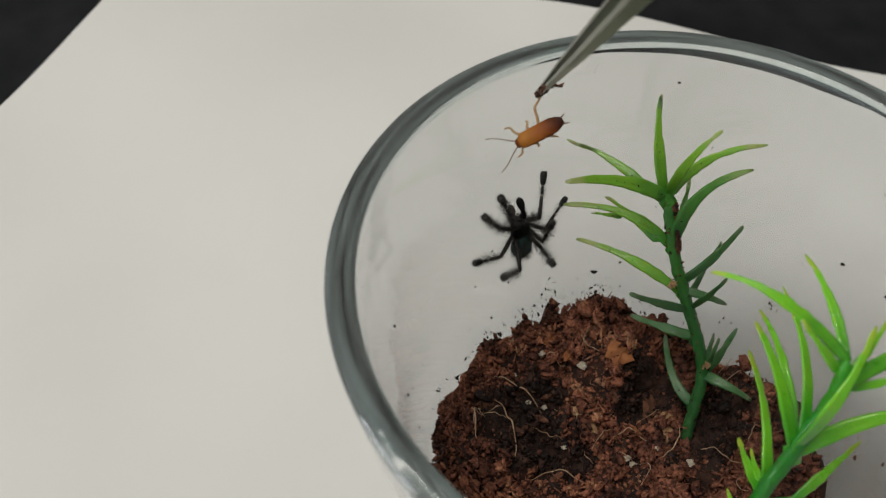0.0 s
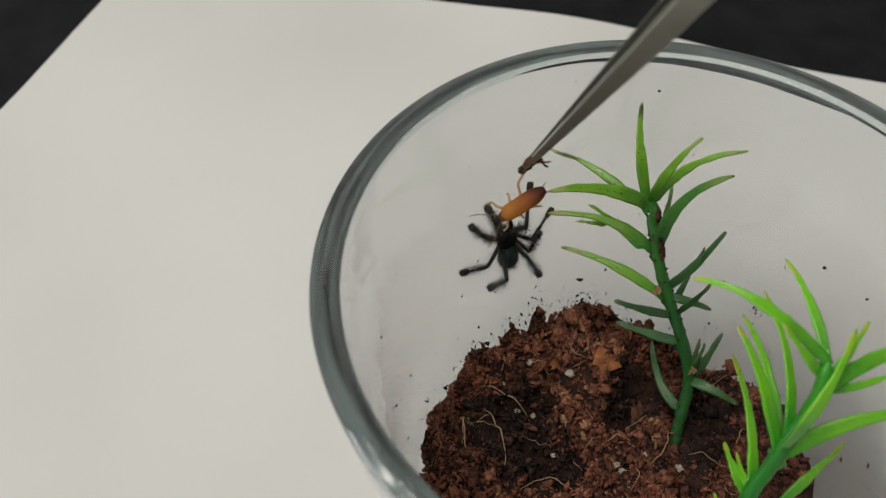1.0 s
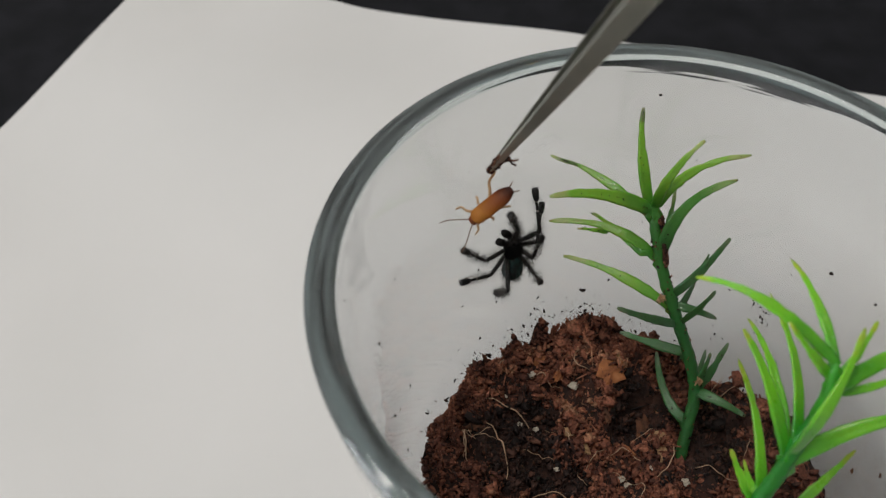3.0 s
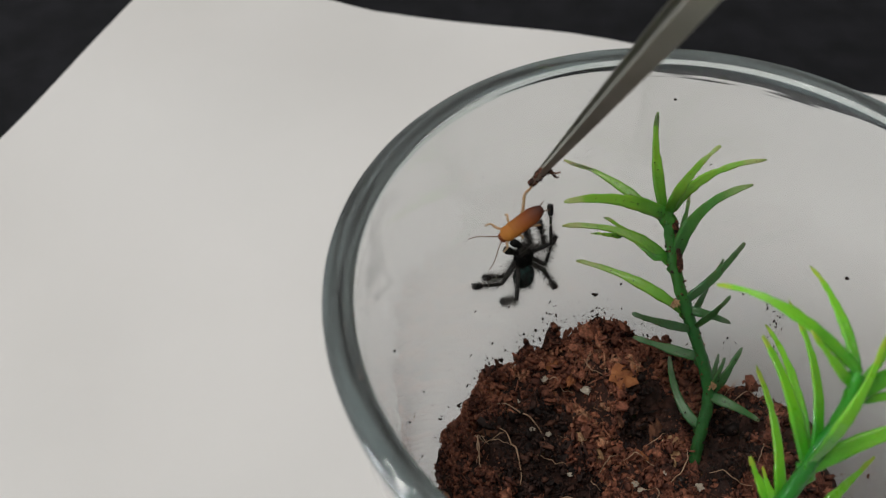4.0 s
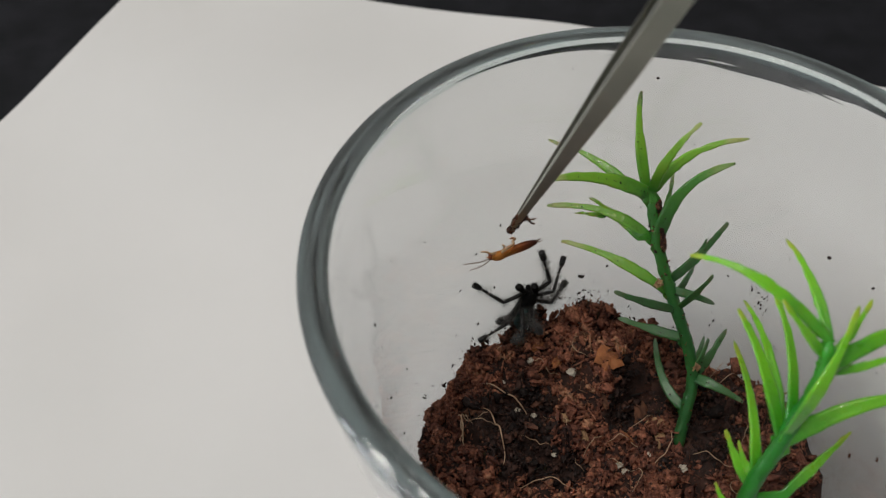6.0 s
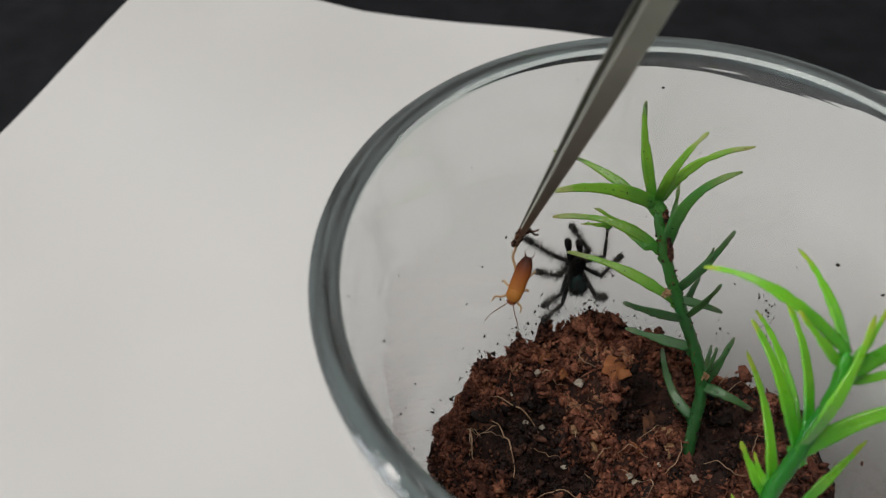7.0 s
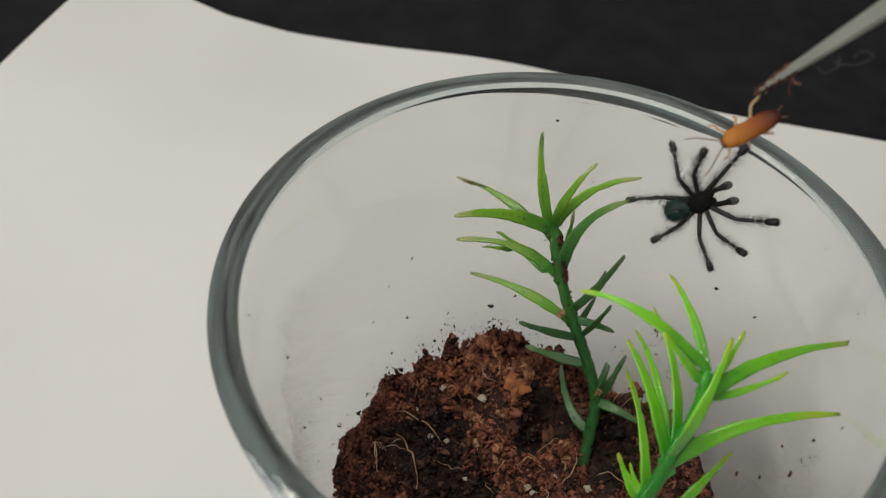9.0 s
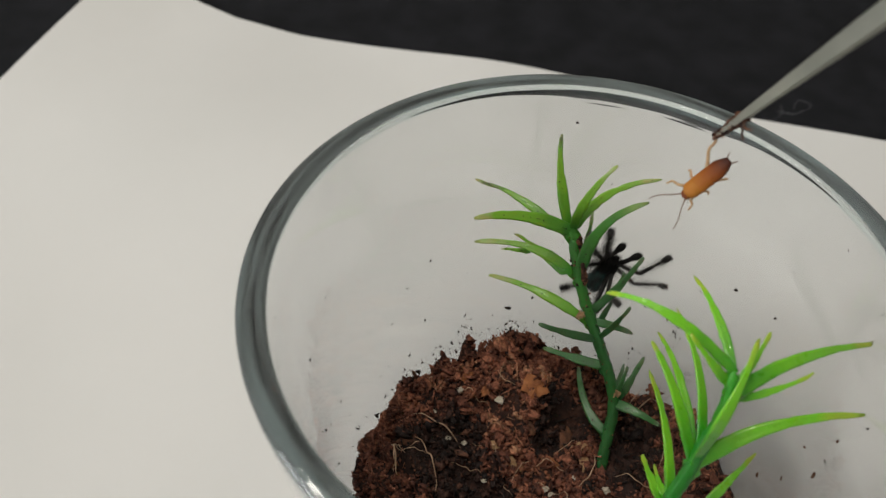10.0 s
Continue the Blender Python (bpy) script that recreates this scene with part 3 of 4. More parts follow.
for i, (x, y, sx, sy, tn, mt) in enumerate([(-0.0080, 0.0323, 0.0028, 0.0011, 60, BARK), (0.0127, 0.0195, 0.0042, 0.0019, 75, BARK_DARK), (-0.0307, 0.0167, 0.0018, 0.0012, 20, BARK_DARK), (0.0027, 0.0210, 0.0022, 0.0010, 100, BARK_DARK), (-0.0135, 0.0345, 0.0018, 0.0009, 30, BARK), (-0.021, 0.032, 0.0016, 0.001, 120, BARK_DARK), (-0.002, 0.036, 0.002, 0.0011, 10, BARK_DARK), (0.0075, 0.013, 0.002, 0.0009, 130, BARK)]):
    nugget("bark_chip", x, y, (sx, sy, min(sx, sy) * 0.6), mt, "rough reddish-brown bark chip half sunk in soil", "bark chip", "bark chips", i * 4.7 + 2, 0.7, 0.3, tn, 25)


for i, (theta, z, s, lean) in enumerate([(129.6, 0.0226, 1.0, 5), (132.6, 0.02, 0.8, -15), (122.1, 0.0219, 0.5, 25), (148.4, 0.0199, 0.5, -10), (159.9, 0.0208, 0.5, 15), (89.1, 0.0258, 0.45, 30)]):
    bm = bmesh.new()
    ellipsoid(bm, (0, 0, 0), (0.0034 * s, 0.0008 * s ** 0.5, 0.0006), 0, 12, 8, 0.9, i * 2.9 + 1)
    ob = part("bark_chip", bm, BARK_DARK, smooth=False)
    ob.matrix_world = on_wall(theta, z, lean, 0.0009)
    tagged(ob, "thin upright shard of bark at the heap's back edge", "bark chip", "bark chips")


def bark_flake():
    """The large ragged orange flake near the back of the heap."""
    bm = bmesh.new()
    n = 14
    rim = [0.0042 * (0.72 + 0.4 * abs(math.sin(k * 1.9 + 0.6))) for k in range(n)]
    top = [bm.verts.new((rim[k] * math.cos(2 * math.pi * k / n), 0.8 * rim[k] * math.sin(2 * math.pi * k / n), 0.0004 * math.sin(k * 2.3))) for k in range(n)]
    low = [bm.verts.new((v.co.x * 0.9, v.co.y * 0.9, v.co.z - 0.0012)) for v in top]
    a, b = bm.verts.new((0, 0, 0.0007)), bm.verts.new((0, 0, -0.001))
    for k in range(n):
        j = (k + 1) % n
        bm.faces.new((a, top[k], top[j]))
        bm.faces.new((b, low[j], low[k]))
        bm.faces.new((top[k], low[k], low[j], top[j]))
    ob = part("bark_flake", bm, BARK, smooth=False)
    ob.matrix_world = pose(0.0042, 0.0292, soil_height(0.0042, 0.0292) + 0.0022, 28, 4, 20)
    tagged(ob, "large ragged orange bark flake lying on the soil", "bark flake")


bark_flake()


def fibre(a, b, bow, thick, lift, seed):
    rng = random.Random(seed)
    a, b = Vector((*a, 0)), Vector((*b, 0))
    side = Vector((-(b - a).y, (b - a).x, 0))
    pts = []
    for i in range(9):
        s = i / 8
        p = a.lerp(b, s) + side * bow * math.sin(math.pi * s) + side * rng.uniform(-0.03, 0.03)
        p.z = soil_height(p.x, p.y) + 0.0019 + lift * 1.3 * math.sin(math.pi * s)
        pts.append(p)
    bm = bmesh.new()
    path = smooth_path(pts, 3)
    tube(bm, path, [thick * (1 - 0.5 * abs(2 * i / (len(path) - 1) - 1)) for i in range(len(path))], 6)
    tagged(part("coir_fibre", bm, FIBRE), "thin curling brown coconut fibre lying on the soil", "fibre", "coir fibres")


for i, (a, b, bow, lift) in enumerate([((-0.0284, 0.0223), (-0.0147, 0.0158), 0.18, 0.0012), ((-0.0278, 0.0166), (-0.0234, 0.0036), 0.08, 0.0010), ((-0.0329, 0.0144), (-0.0331, 0.0061), -0.05, 0.0006), ((-0.0170, 0.0300), (-0.0079, 0.0297), 0.1, 0.0006), ((0.0218, 0.0058), (0.0309, 0.0017), 0.05, 0.0008), ((-0.0032, 0.0359), (-0.0012, 0.0302), -0.5, 0.0012), ((-0.0036, 0.0083), (0.0021, 0.0139), 0.1, 0.0006), ((-0.020, -0.001), (-0.006, -0.002), 0.22, 0.0012), ((-0.0345, 0.014), (-0.034, 0.007), 0.1, 0.0005), ((0.002, 0.012), (0.010, 0.010), 0.15, 0.0008), ((-0.024, 0.031), (-0.018, 0.035), 0.2, 0.0005), ((0.012, 0.004), (0.018, 0.012), -0.12, 0.0008)]):
    fibre(a, b, bow, 0.00021 if i < 3 else 0.00016, lift, i)

thin = random.Random(77)
for i in range(18):
    a, r, h, reach = thin.uniform(0, 6.283), 0.036 * math.sqrt(thin.random()), thin.uniform(0, 6.283), thin.uniform(0.004, 0.009)
    x, y = r * math.cos(a), 0.012 + 0.75 * r * math.sin(a)
    fibre((x, y), (x + reach * math.cos(h), y + reach * math.sin(h)), thin.uniform(-0.35, 0.35), 0.00011, 0.0008, 50 + i)

# ---- plants ----
P_STEM = [(0.0197, 0.0094, 0.0105), (0.0203, 0.0121, 0.0152), (0.0210, 0.0148, 0.0200), (0.0220, 0.0182, 0.0261), (0.0219, 0.0208, 0.0307), (0.0199, 0.0245, 0.0373), (0.0173, 0.0280, 0.0438), (0.0148, 0.0312, 0.0495), (0.0132, 0.0335, 0.0538), (0.0115, 0.0362, 0.0587), (0.0105, 0.0387, 0.0635), (0.0093, 0.0417, 0.0691)]
P_CROWN = [
    ((0.0073, 0.0421, 0.0697), (0.0050, 0.0486, 0.0811), (0.0068, 0.0573, 0.0865), 0.00118, U),
    ((0.0052, 0.0425, 0.0702), (-0.0007, 0.0480, 0.0739), (-0.0131, 0.0577, 0.0732), 0.00098, U),
    ((0.0086, 0.0417, 0.0692), (-0.0029, 0.0416, 0.0775), (-0.0147, 0.0396, 0.0763), 0.00155, U),
    ((0.0095, 0.0424, 0.0702), (0.0089, 0.0393, 0.0830), (0.0156, 0.0400, 0.0912), 0.00108, U),
    ((0.0100, 0.0423, 0.0700), (0.0141, 0.0446, 0.0815), (0.0282, 0.0443, 0.0829), 0.00108, U),
    ((0.0070, 0.0371, 0.0602), (0.0030, 0.0429, 0.0623), (-0.0023, 0.0514, 0.0589), 0.00100, U),
    ((0.0103, 0.0361, 0.0585), (0.0026, 0.0436, 0.0656), (-0.0129, 0.0468, 0.0610), 0.00118, U),
    ((0.0001, 0.0424, 0.0616), (-0.0046, 0.0411, 0.0644), (-0.0068, 0.0431, 0.0622), 0.00050, U),
]
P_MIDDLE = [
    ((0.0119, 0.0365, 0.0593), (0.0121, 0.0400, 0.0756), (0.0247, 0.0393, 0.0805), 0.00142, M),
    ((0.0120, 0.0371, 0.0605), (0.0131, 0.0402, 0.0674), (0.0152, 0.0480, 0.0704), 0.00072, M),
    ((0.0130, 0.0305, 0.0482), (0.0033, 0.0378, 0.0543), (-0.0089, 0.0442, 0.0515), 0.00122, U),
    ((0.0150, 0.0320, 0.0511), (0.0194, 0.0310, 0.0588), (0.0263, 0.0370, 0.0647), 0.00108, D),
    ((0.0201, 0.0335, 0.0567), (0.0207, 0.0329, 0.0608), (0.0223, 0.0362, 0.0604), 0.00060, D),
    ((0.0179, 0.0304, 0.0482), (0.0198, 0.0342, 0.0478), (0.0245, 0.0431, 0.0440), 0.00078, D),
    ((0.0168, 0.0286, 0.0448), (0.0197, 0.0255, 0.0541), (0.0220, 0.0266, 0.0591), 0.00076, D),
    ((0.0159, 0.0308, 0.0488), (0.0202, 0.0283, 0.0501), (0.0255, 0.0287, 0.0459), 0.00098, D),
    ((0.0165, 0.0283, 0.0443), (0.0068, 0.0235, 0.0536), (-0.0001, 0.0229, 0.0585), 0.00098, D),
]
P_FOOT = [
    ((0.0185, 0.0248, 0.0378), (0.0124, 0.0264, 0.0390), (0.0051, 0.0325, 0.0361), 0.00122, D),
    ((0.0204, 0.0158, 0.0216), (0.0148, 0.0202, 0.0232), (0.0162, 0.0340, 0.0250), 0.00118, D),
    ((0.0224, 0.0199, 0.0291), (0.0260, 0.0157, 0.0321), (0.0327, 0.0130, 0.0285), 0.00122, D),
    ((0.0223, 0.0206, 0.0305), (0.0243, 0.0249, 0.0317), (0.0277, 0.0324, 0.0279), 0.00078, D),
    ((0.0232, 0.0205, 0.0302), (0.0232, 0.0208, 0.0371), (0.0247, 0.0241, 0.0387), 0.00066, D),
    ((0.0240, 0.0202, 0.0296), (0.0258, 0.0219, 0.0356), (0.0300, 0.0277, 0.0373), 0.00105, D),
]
P_LEAVES = P_CROWN + P_MIDDLE + P_FOOT
Q_STEM = [(0.0165, -0.0280, 0.0140), (0.0170, -0.0275, 0.0373), (0.0175, -0.0240, 0.0605), (0.0201, -0.0215, 0.0681), (0.0221, -0.0192, 0.0739), (0.0246, -0.0169, 0.0791), (0.0247, -0.0164, 0.0869), (0.0242, -0.0148, 0.0926)]
Q_CROWN = [
    ((0.0243, -0.0149, 0.0923), (0.0120, -0.0077, 0.1044), (0.0032, -0.0021, 0.0992), 0.00107, Q),
    ((0.0241, -0.0160, 0.0892), (0.0197, -0.0151, 0.0952), (0.0161, -0.0112, 0.0986), 0.00093, Q),
    ((0.0239, -0.0144, 0.0938), (0.0239, -0.0043, 0.0966), (0.0224, 0.0058, 0.0940), 0.00095, Q),
    ((0.0205, -0.0214, 0.0735), (0.0230, -0.0218, 0.0918), (0.0288, -0.0110, 0.0965), 0.00120, Q),
    ((0.0267, -0.0158, 0.0900), (0.0294, -0.0125, 0.0923), (0.0322, -0.0086, 0.0951), 0.00079, Q),
    ((0.0270, -0.0164, 0.0875), (0.0362, -0.0110, 0.0933), (0.0587, -0.0046, 0.0849), 0.00140, Q),
    ((0.0286, -0.0166, 0.0865), (0.0343, -0.0161, 0.0875), (0.0400, -0.0140, 0.0899), 0.00076, Q),
    ((0.0220, -0.0208, 0.0705), (0.0307, -0.0180, 0.0834), (0.0523, -0.0168, 0.0796), 0.00157, Q),
    ((0.0233, -0.0250, 0.0593), (0.0294, -0.0209, 0.0623), (0.0361, -0.0161, 0.0659), 0.00105, Q),
]
Q_FOOT = [
    ((0.0215, -0.0190, 0.0744), (0.0240, -0.0099, 0.0847), (0.0213, 0.0056, 0.0847), 0.00107, Q),
    ((0.0198, -0.0197, 0.0729), (0.0209, -0.0070, 0.0811), (0.0203, 0.0073, 0.0748), 0.00100, Q),
    ((0.0197, -0.0200, 0.0721), (0.0177, -0.0121, 0.0833), (0.0144, -0.0024, 0.0851), 0.00128, Q),
    ((0.0184, -0.0239, 0.0609), (0.0190, -0.0144, 0.0722), (0.0173, 0.0001, 0.0719), 0.00107, Q),
    ((0.0169, -0.0239, 0.0609), (0.0140, -0.0189, 0.0651), (0.0132, -0.0161, 0.0673), 0.00099, Q),
    ((0.0180, -0.0236, 0.0617), (0.0158, -0.0205, 0.0638), (0.0156, -0.0173, 0.0658), 0.00072, Q),
    ((0.0135, -0.0268, 0.0576), (0.0124, -0.0256, 0.0587), (0.0112, -0.0230, 0.0609), 0.00070, Q),
]
Q_LEAVES = Q_CROWN + Q_FOOT


def roughen(bm, depth):
    """Uneven moulding and flash along the edges."""
    for v in bm.verts:
        v.co += noise.noise_vector(v.co * 520) * depth + noise.noise_vector(v.co * 1500) * depth * 0.6


def leaf(root, path, stem_radius, foot, ctrl, tip, width, mat, rng):
    foot, ctrl, tip = Vector(foot), Vector(ctrl), Vector(tip)
    near = min(path, key=lambda p: (p - foot).length)
    if (near - foot).length < 0.004:
        foot = foot.lerp(near, 0.6)
    pts, rad, along = [], [], []
    k = path.index(near)
    down = path[max(0, k - 3)]
    if k > 3 and width > 0.0006:
        # the foot clasps the stem and runs a little way down it
        out = ctrl - foot
        axis = (near - down).normalized()
        out = (out - axis * out.dot(axis)).normalized()
        pts, rad, along = [down + out * stem_radius * 0.55, near.lerp(down, 0.45) + out * stem_radius * 0.7], [width * 0.45, width * 0.85], [0.0, 0.0]
    wave = rng.uniform(0, 6)
    blunt = 0.52 if mat is D else 0.66
    for i in range(19):
        s = i / 18
        pts.append(foot * (1 - s) ** 2 + ctrl * (2 * s * (1 - s)) + tip * s * s)
        k = 0.84 + 0.26 * math.sin(math.pi * min(1, s * 1.6)) + 0.05 * math.sin(s * 11 + wave)
        rad.append(0.93 * width * k * (1.12 - blunt * s ** 1.9) * (1 if i < 18 else 0.6) + 0.00008 * rng.uniform(-1, 1))
        along.append(0.80 * s)
    bm = bmesh.new()
    tube(bm, pts, rad, 14, 0.66, (rng.uniform(-0.3, 0.3), -0.55, 0.8), 0, along, 0.42)
    roughen(bm, 0.00013)
    return part("leaf", bm, mat, root)


def plant(stem, radius, leaves, mat, label, seed):
    rng = random.Random(seed)
    root = tagged(new("plastic_plant"), label, "plant", "plastic plants")
    path = smooth_path(stem, 8)
    bm = bmesh.new()
    rad = [radius * (1 + 0.10 * noise.noise((i * 0.37, seed * 3.1, 0)) + rng.uniform(-0.03, 0.03)) * (1 - 0.15 * i / len(path)) for i in range(len(path))]
    rad[-4:] = [radius * 0.9, radius * 0.75, radius * 0.5, radius * 0.15]
    tube(bm, path, rad, 16)
    roughen(bm, 0.00022)
    part("stem", bm, mat, root)
    for foot, ctrl, tip, width, m in leaves:
        width *= 0.90 if m is Q else 1.0
        leaf(root, path, radius, foot, ctrl, tip, width, m, rng)
    return root


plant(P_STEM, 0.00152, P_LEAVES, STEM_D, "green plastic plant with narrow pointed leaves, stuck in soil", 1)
plant(Q_STEM, 0.0015, Q_LEAVES, STEM_Q, "bright green plastic plant leaning over the bowl's front", 2)


def plant_dirt():
    """Crumbs of soil caught in the leaf axils of the darker plant."""
    rng = random.Random(11)
    spots = []
    path = smooth_path(P_STEM, 8)
    for i, p in enumerate(path):
        top = i / len(path)
        for _ in range(3):
            d = Vector((rng.uniform(-1, 1), rng.uniform(-1, 0.2), rng.uniform(-0.5, 0.5))).normalized()
            spots.append((p + d * 0.0015 + Vector((0, 0, rng.uniform(-0.0008, 0.0008))), 0.00008 + 0.00035 * rng.random() ** 3, 1.3))
    for s in range(330):
        # the crust on the bare stretch of stem under the top whorl
        p = path[int(len(path) * rng.uniform(0.80, 0.97))]
        d = Vector((rng.uniform(0.55, 1.0), rng.uniform(-1.0, -0.2), rng.uniform(0.0, 0.7))).normalized()
        spots.append((p + d * 0.0016, 0.00022 + 0.00055 * rng.random() ** 2, 1.2))
    lumps("soil_crust", spots, CRUST, "crust of brown soil on the plastic plant's stem", "soil", rng)
    spots = []
    for foot, ctrl, tip, width, m in P_LEAVES:
        for _ in range(26):
            s = rng.random() ** 1.4
            p = Vector(foot) * (1 - s) ** 2 + Vector(ctrl) * (2 * s * (1 - s)) + Vector(tip) * s * s
            spots.append((p + Vector((rng.uniform(-0.6, 0.6), -0.55, 0.45)) * width * (0.75 - 0.5 * s), 0.00005 + 0.00016 * rng.random() ** 3, 1.4))
    lumps("soil_grains", spots, SPECK, "soil grains caught on the plastic plant", "soil", rng)


plant_dirt()
for i, place in enumerate([(0.0117, 0.0297, 0.0527), (0.0222, 0.0202, 0.0322)]):
    bm = bmesh.new()
    ellipsoid(bm, (0, 0, 0), (0.0008, 0.0006, 0.0012), 0, 14, 9, 1.6, i * 3.7 + 2)
    ob = part("husk_chip", bm, TAN, smooth=False)
    ob.location = place
    tagged(ob, "pale tan husk chip stuck on the plastic stem", "husk chip", "husk chips")


# ---- spider ----
def hairs(bm, rng, count, a, b, radius, length, mat):
    a, b = Vector(a), Vector(b)
    d = (b - a).normalized()
    u = d.orthogonal().normalized()
    w = d.cross(u)
    for _ in range(count):
        t, ph = rng.random(), rng.uniform(0, 6.283)
        out = u * math.cos(ph) + w * math.sin(ph)
        p = a.lerp(b, t) + out * radius * 0.8
        q = p + (out + d * rng.uniform(0.2, 0.9)).normalized() * length * rng.uniform(0.5, 1.2)
        side = d.cross(out) * 0.000042
        f = bm.faces.new((bm.verts.new(p - side), bm.verts.new(p + side), bm.verts.new(q)))
        f.material_index = mat


ROOTS = [(0.0022, 0.0014), (0.0010, 0.0018), (-0.0004, 0.0018), (-0.0016, 0.0014)]
LENGTHS = [(0.0065, 0.0105), (0.0060, 0.0092), (0.0062, 0.0090), (0.0080, 0.0090)]


def spider_leg(root, k, sign, rng):
    upper, lower = LENGTHS[k]
    thick = 0.00051 if k in (0, 3) else 0.00046
    bm = bmesh.new()
    tube(bm, [(0, 0, 0), (upper * 0.15, 0, 0), (upper * 0.5, 0, 0.0001), (upper * 0.9, 0, 0), (upper + 0.0003, 0, 0)], [thick * 0.8, thick * 1.05, thick * 1.1, thick * 0.95, thick * 0.6], 10)
    hairs(bm, rng, 240, (0, 0, 0), (upper, 0, 0), thick, 0.0023, 1)
    leg = part("leg", bm, [HAIRY, HAIR], root)
    bm = bmesh.new()
    tube(bm, [(-0.0002, 0, 0), (lower * 0.12, 0, 0), (lower * 0.40, 0, 0), (lower * 0.47, 0, 0)], [thick * 0.72, thick * 0.92, thick * 0.78, thick * 0.58], 10)
    tube(bm, [(lower * 0.46, 0, 0), (lower * 0.50, 0, 0)], [thick * 0.66, thick * 0.64], 10, mat=2)
    tube(bm, [(lower * 0.49, 0, 0), (lower * 0.60, 0, 0), (lower * 0.69, 0, 0)], [thick * 0.62, thick * 0.62, thick * 0.56], 10)
    tube(bm, [(lower * 0.68, 0, 0), (lower * 0.71, 0, 0)], [thick * 0.64, thick * 0.66], 10, mat=2)
    tube(bm, [(lower * 0.70, 0, 0), (lower * 0.77, 0, 0), (lower * 0.90, 0, 0), (lower * 0.97, 0, 0), (lower, 0, 0)], [thick * 0.8, thick * 1.35, thick * 1.6, thick * 1.5, thick * 0.9], 10)
    hairs(bm, rng, 230, (0, 0, 0), (lower * 0.72, 0, 0), thick * 0.8, 0.0022, 1)
    hairs(bm, rng, 260, (lower * 0.7, 0, 0), (lower, 0, 0), thick * 1.6, 0.0007, 1)
    foot = part("lower_leg", bm, [HAIRY, HAIR, BAND], leg, "black lower leg with a pale joint and brush foot")
    return leg, foot


def spider():
    rng = random.Random(3)
    root = tagged(new("spider"), "small black hairy tarantula with a teal-black abdomen, on the glass", "spider")
    bm = bmesh.new()
    ellipsoid(bm, (0.0004, 0, 0.0002), (0.0033, 0.0025, 0.0016), 0, 20, 12, 0.16, 2)
    hairs(bm, rng, 700, (-0.0024, 0, 0), (0.0034, 0, 0), 0.0021, 0.0012, 1)
    part("carapace", bm, [CUTICLE, BODY_HAIR], root)
    bm = bmesh.new()
    ellipsoid(bm, (-0.0053, 0, 0.0005), (0.0036, 0.0026, 0.0022), 0, 22, 14, 0.1, 5)
    ellipsoid(bm, (-0.0081, 0.0004, 0.0001), (0.0007, 0.0003, 0.0003), 0, 8, 6)
    ellipsoid(bm, (-0.0081, -0.0004, 0.0001), (0.0007, 0.0003, 0.0003), 0, 8, 6)
    hairs(bm, rng, 1100, (-0.0026, 0, 0.0004), (-0.0080, 0, 0.0003), 0.0022, 0.0016, 1)
    part("abdomen", bm, [TEAL, BODY_HAIR], root, "rounded teal-black hairy abdomen")
    palps = []
    for s in (1, -1):
        bm = bmesh.new()
        ellipsoid(bm, (0.0033, 0.0007 * s, 0), (0.0011, 0.0006, 0.0008), 0, 12, 8)
        hairs(bm, rng, 40, (0.0026, 0.0007 * s, 0), (0.0042, 0.0007 * s, 0), 0.0006, 0.0006, 1)
        part("chelicera", bm, [CUTICLE, BODY_HAIR], root)
        bm = bmesh.new()
        p = [(0, 0, 0), (0.0020, 0.0002 * s, 0.0004), (0.0042, 0.0001 * s, 0.0003), (0.0066, 0, 0)]
        tube(bm, smooth_path(p, 4), [0.0005, 0.00055, 0.0006, 0.0006, 0.0006, 0.0006, 0.00056, 0.0006, 0.0008, 0.00092, 0.00095, 0.0009, 0.00050], 10)
        hairs(bm, rng, 160, p[1], p[3], 0.0005, 0.0008, 1)
        palps.append(part("pedipalp", bm, [CUTICLE, BODY_HAIR], root))
    legs = []
    for sign in (1, -1):
        for k in range(4):
            legs.append((*spider_leg(root, k, sign, rng), ROOTS[k][0], ROOTS[k][1] * sign, LENGTHS[k][0]))
    return root, legs, palps


SPIDER_OB, SPIDER_LEGS, SPIDER_PALPS = spider()


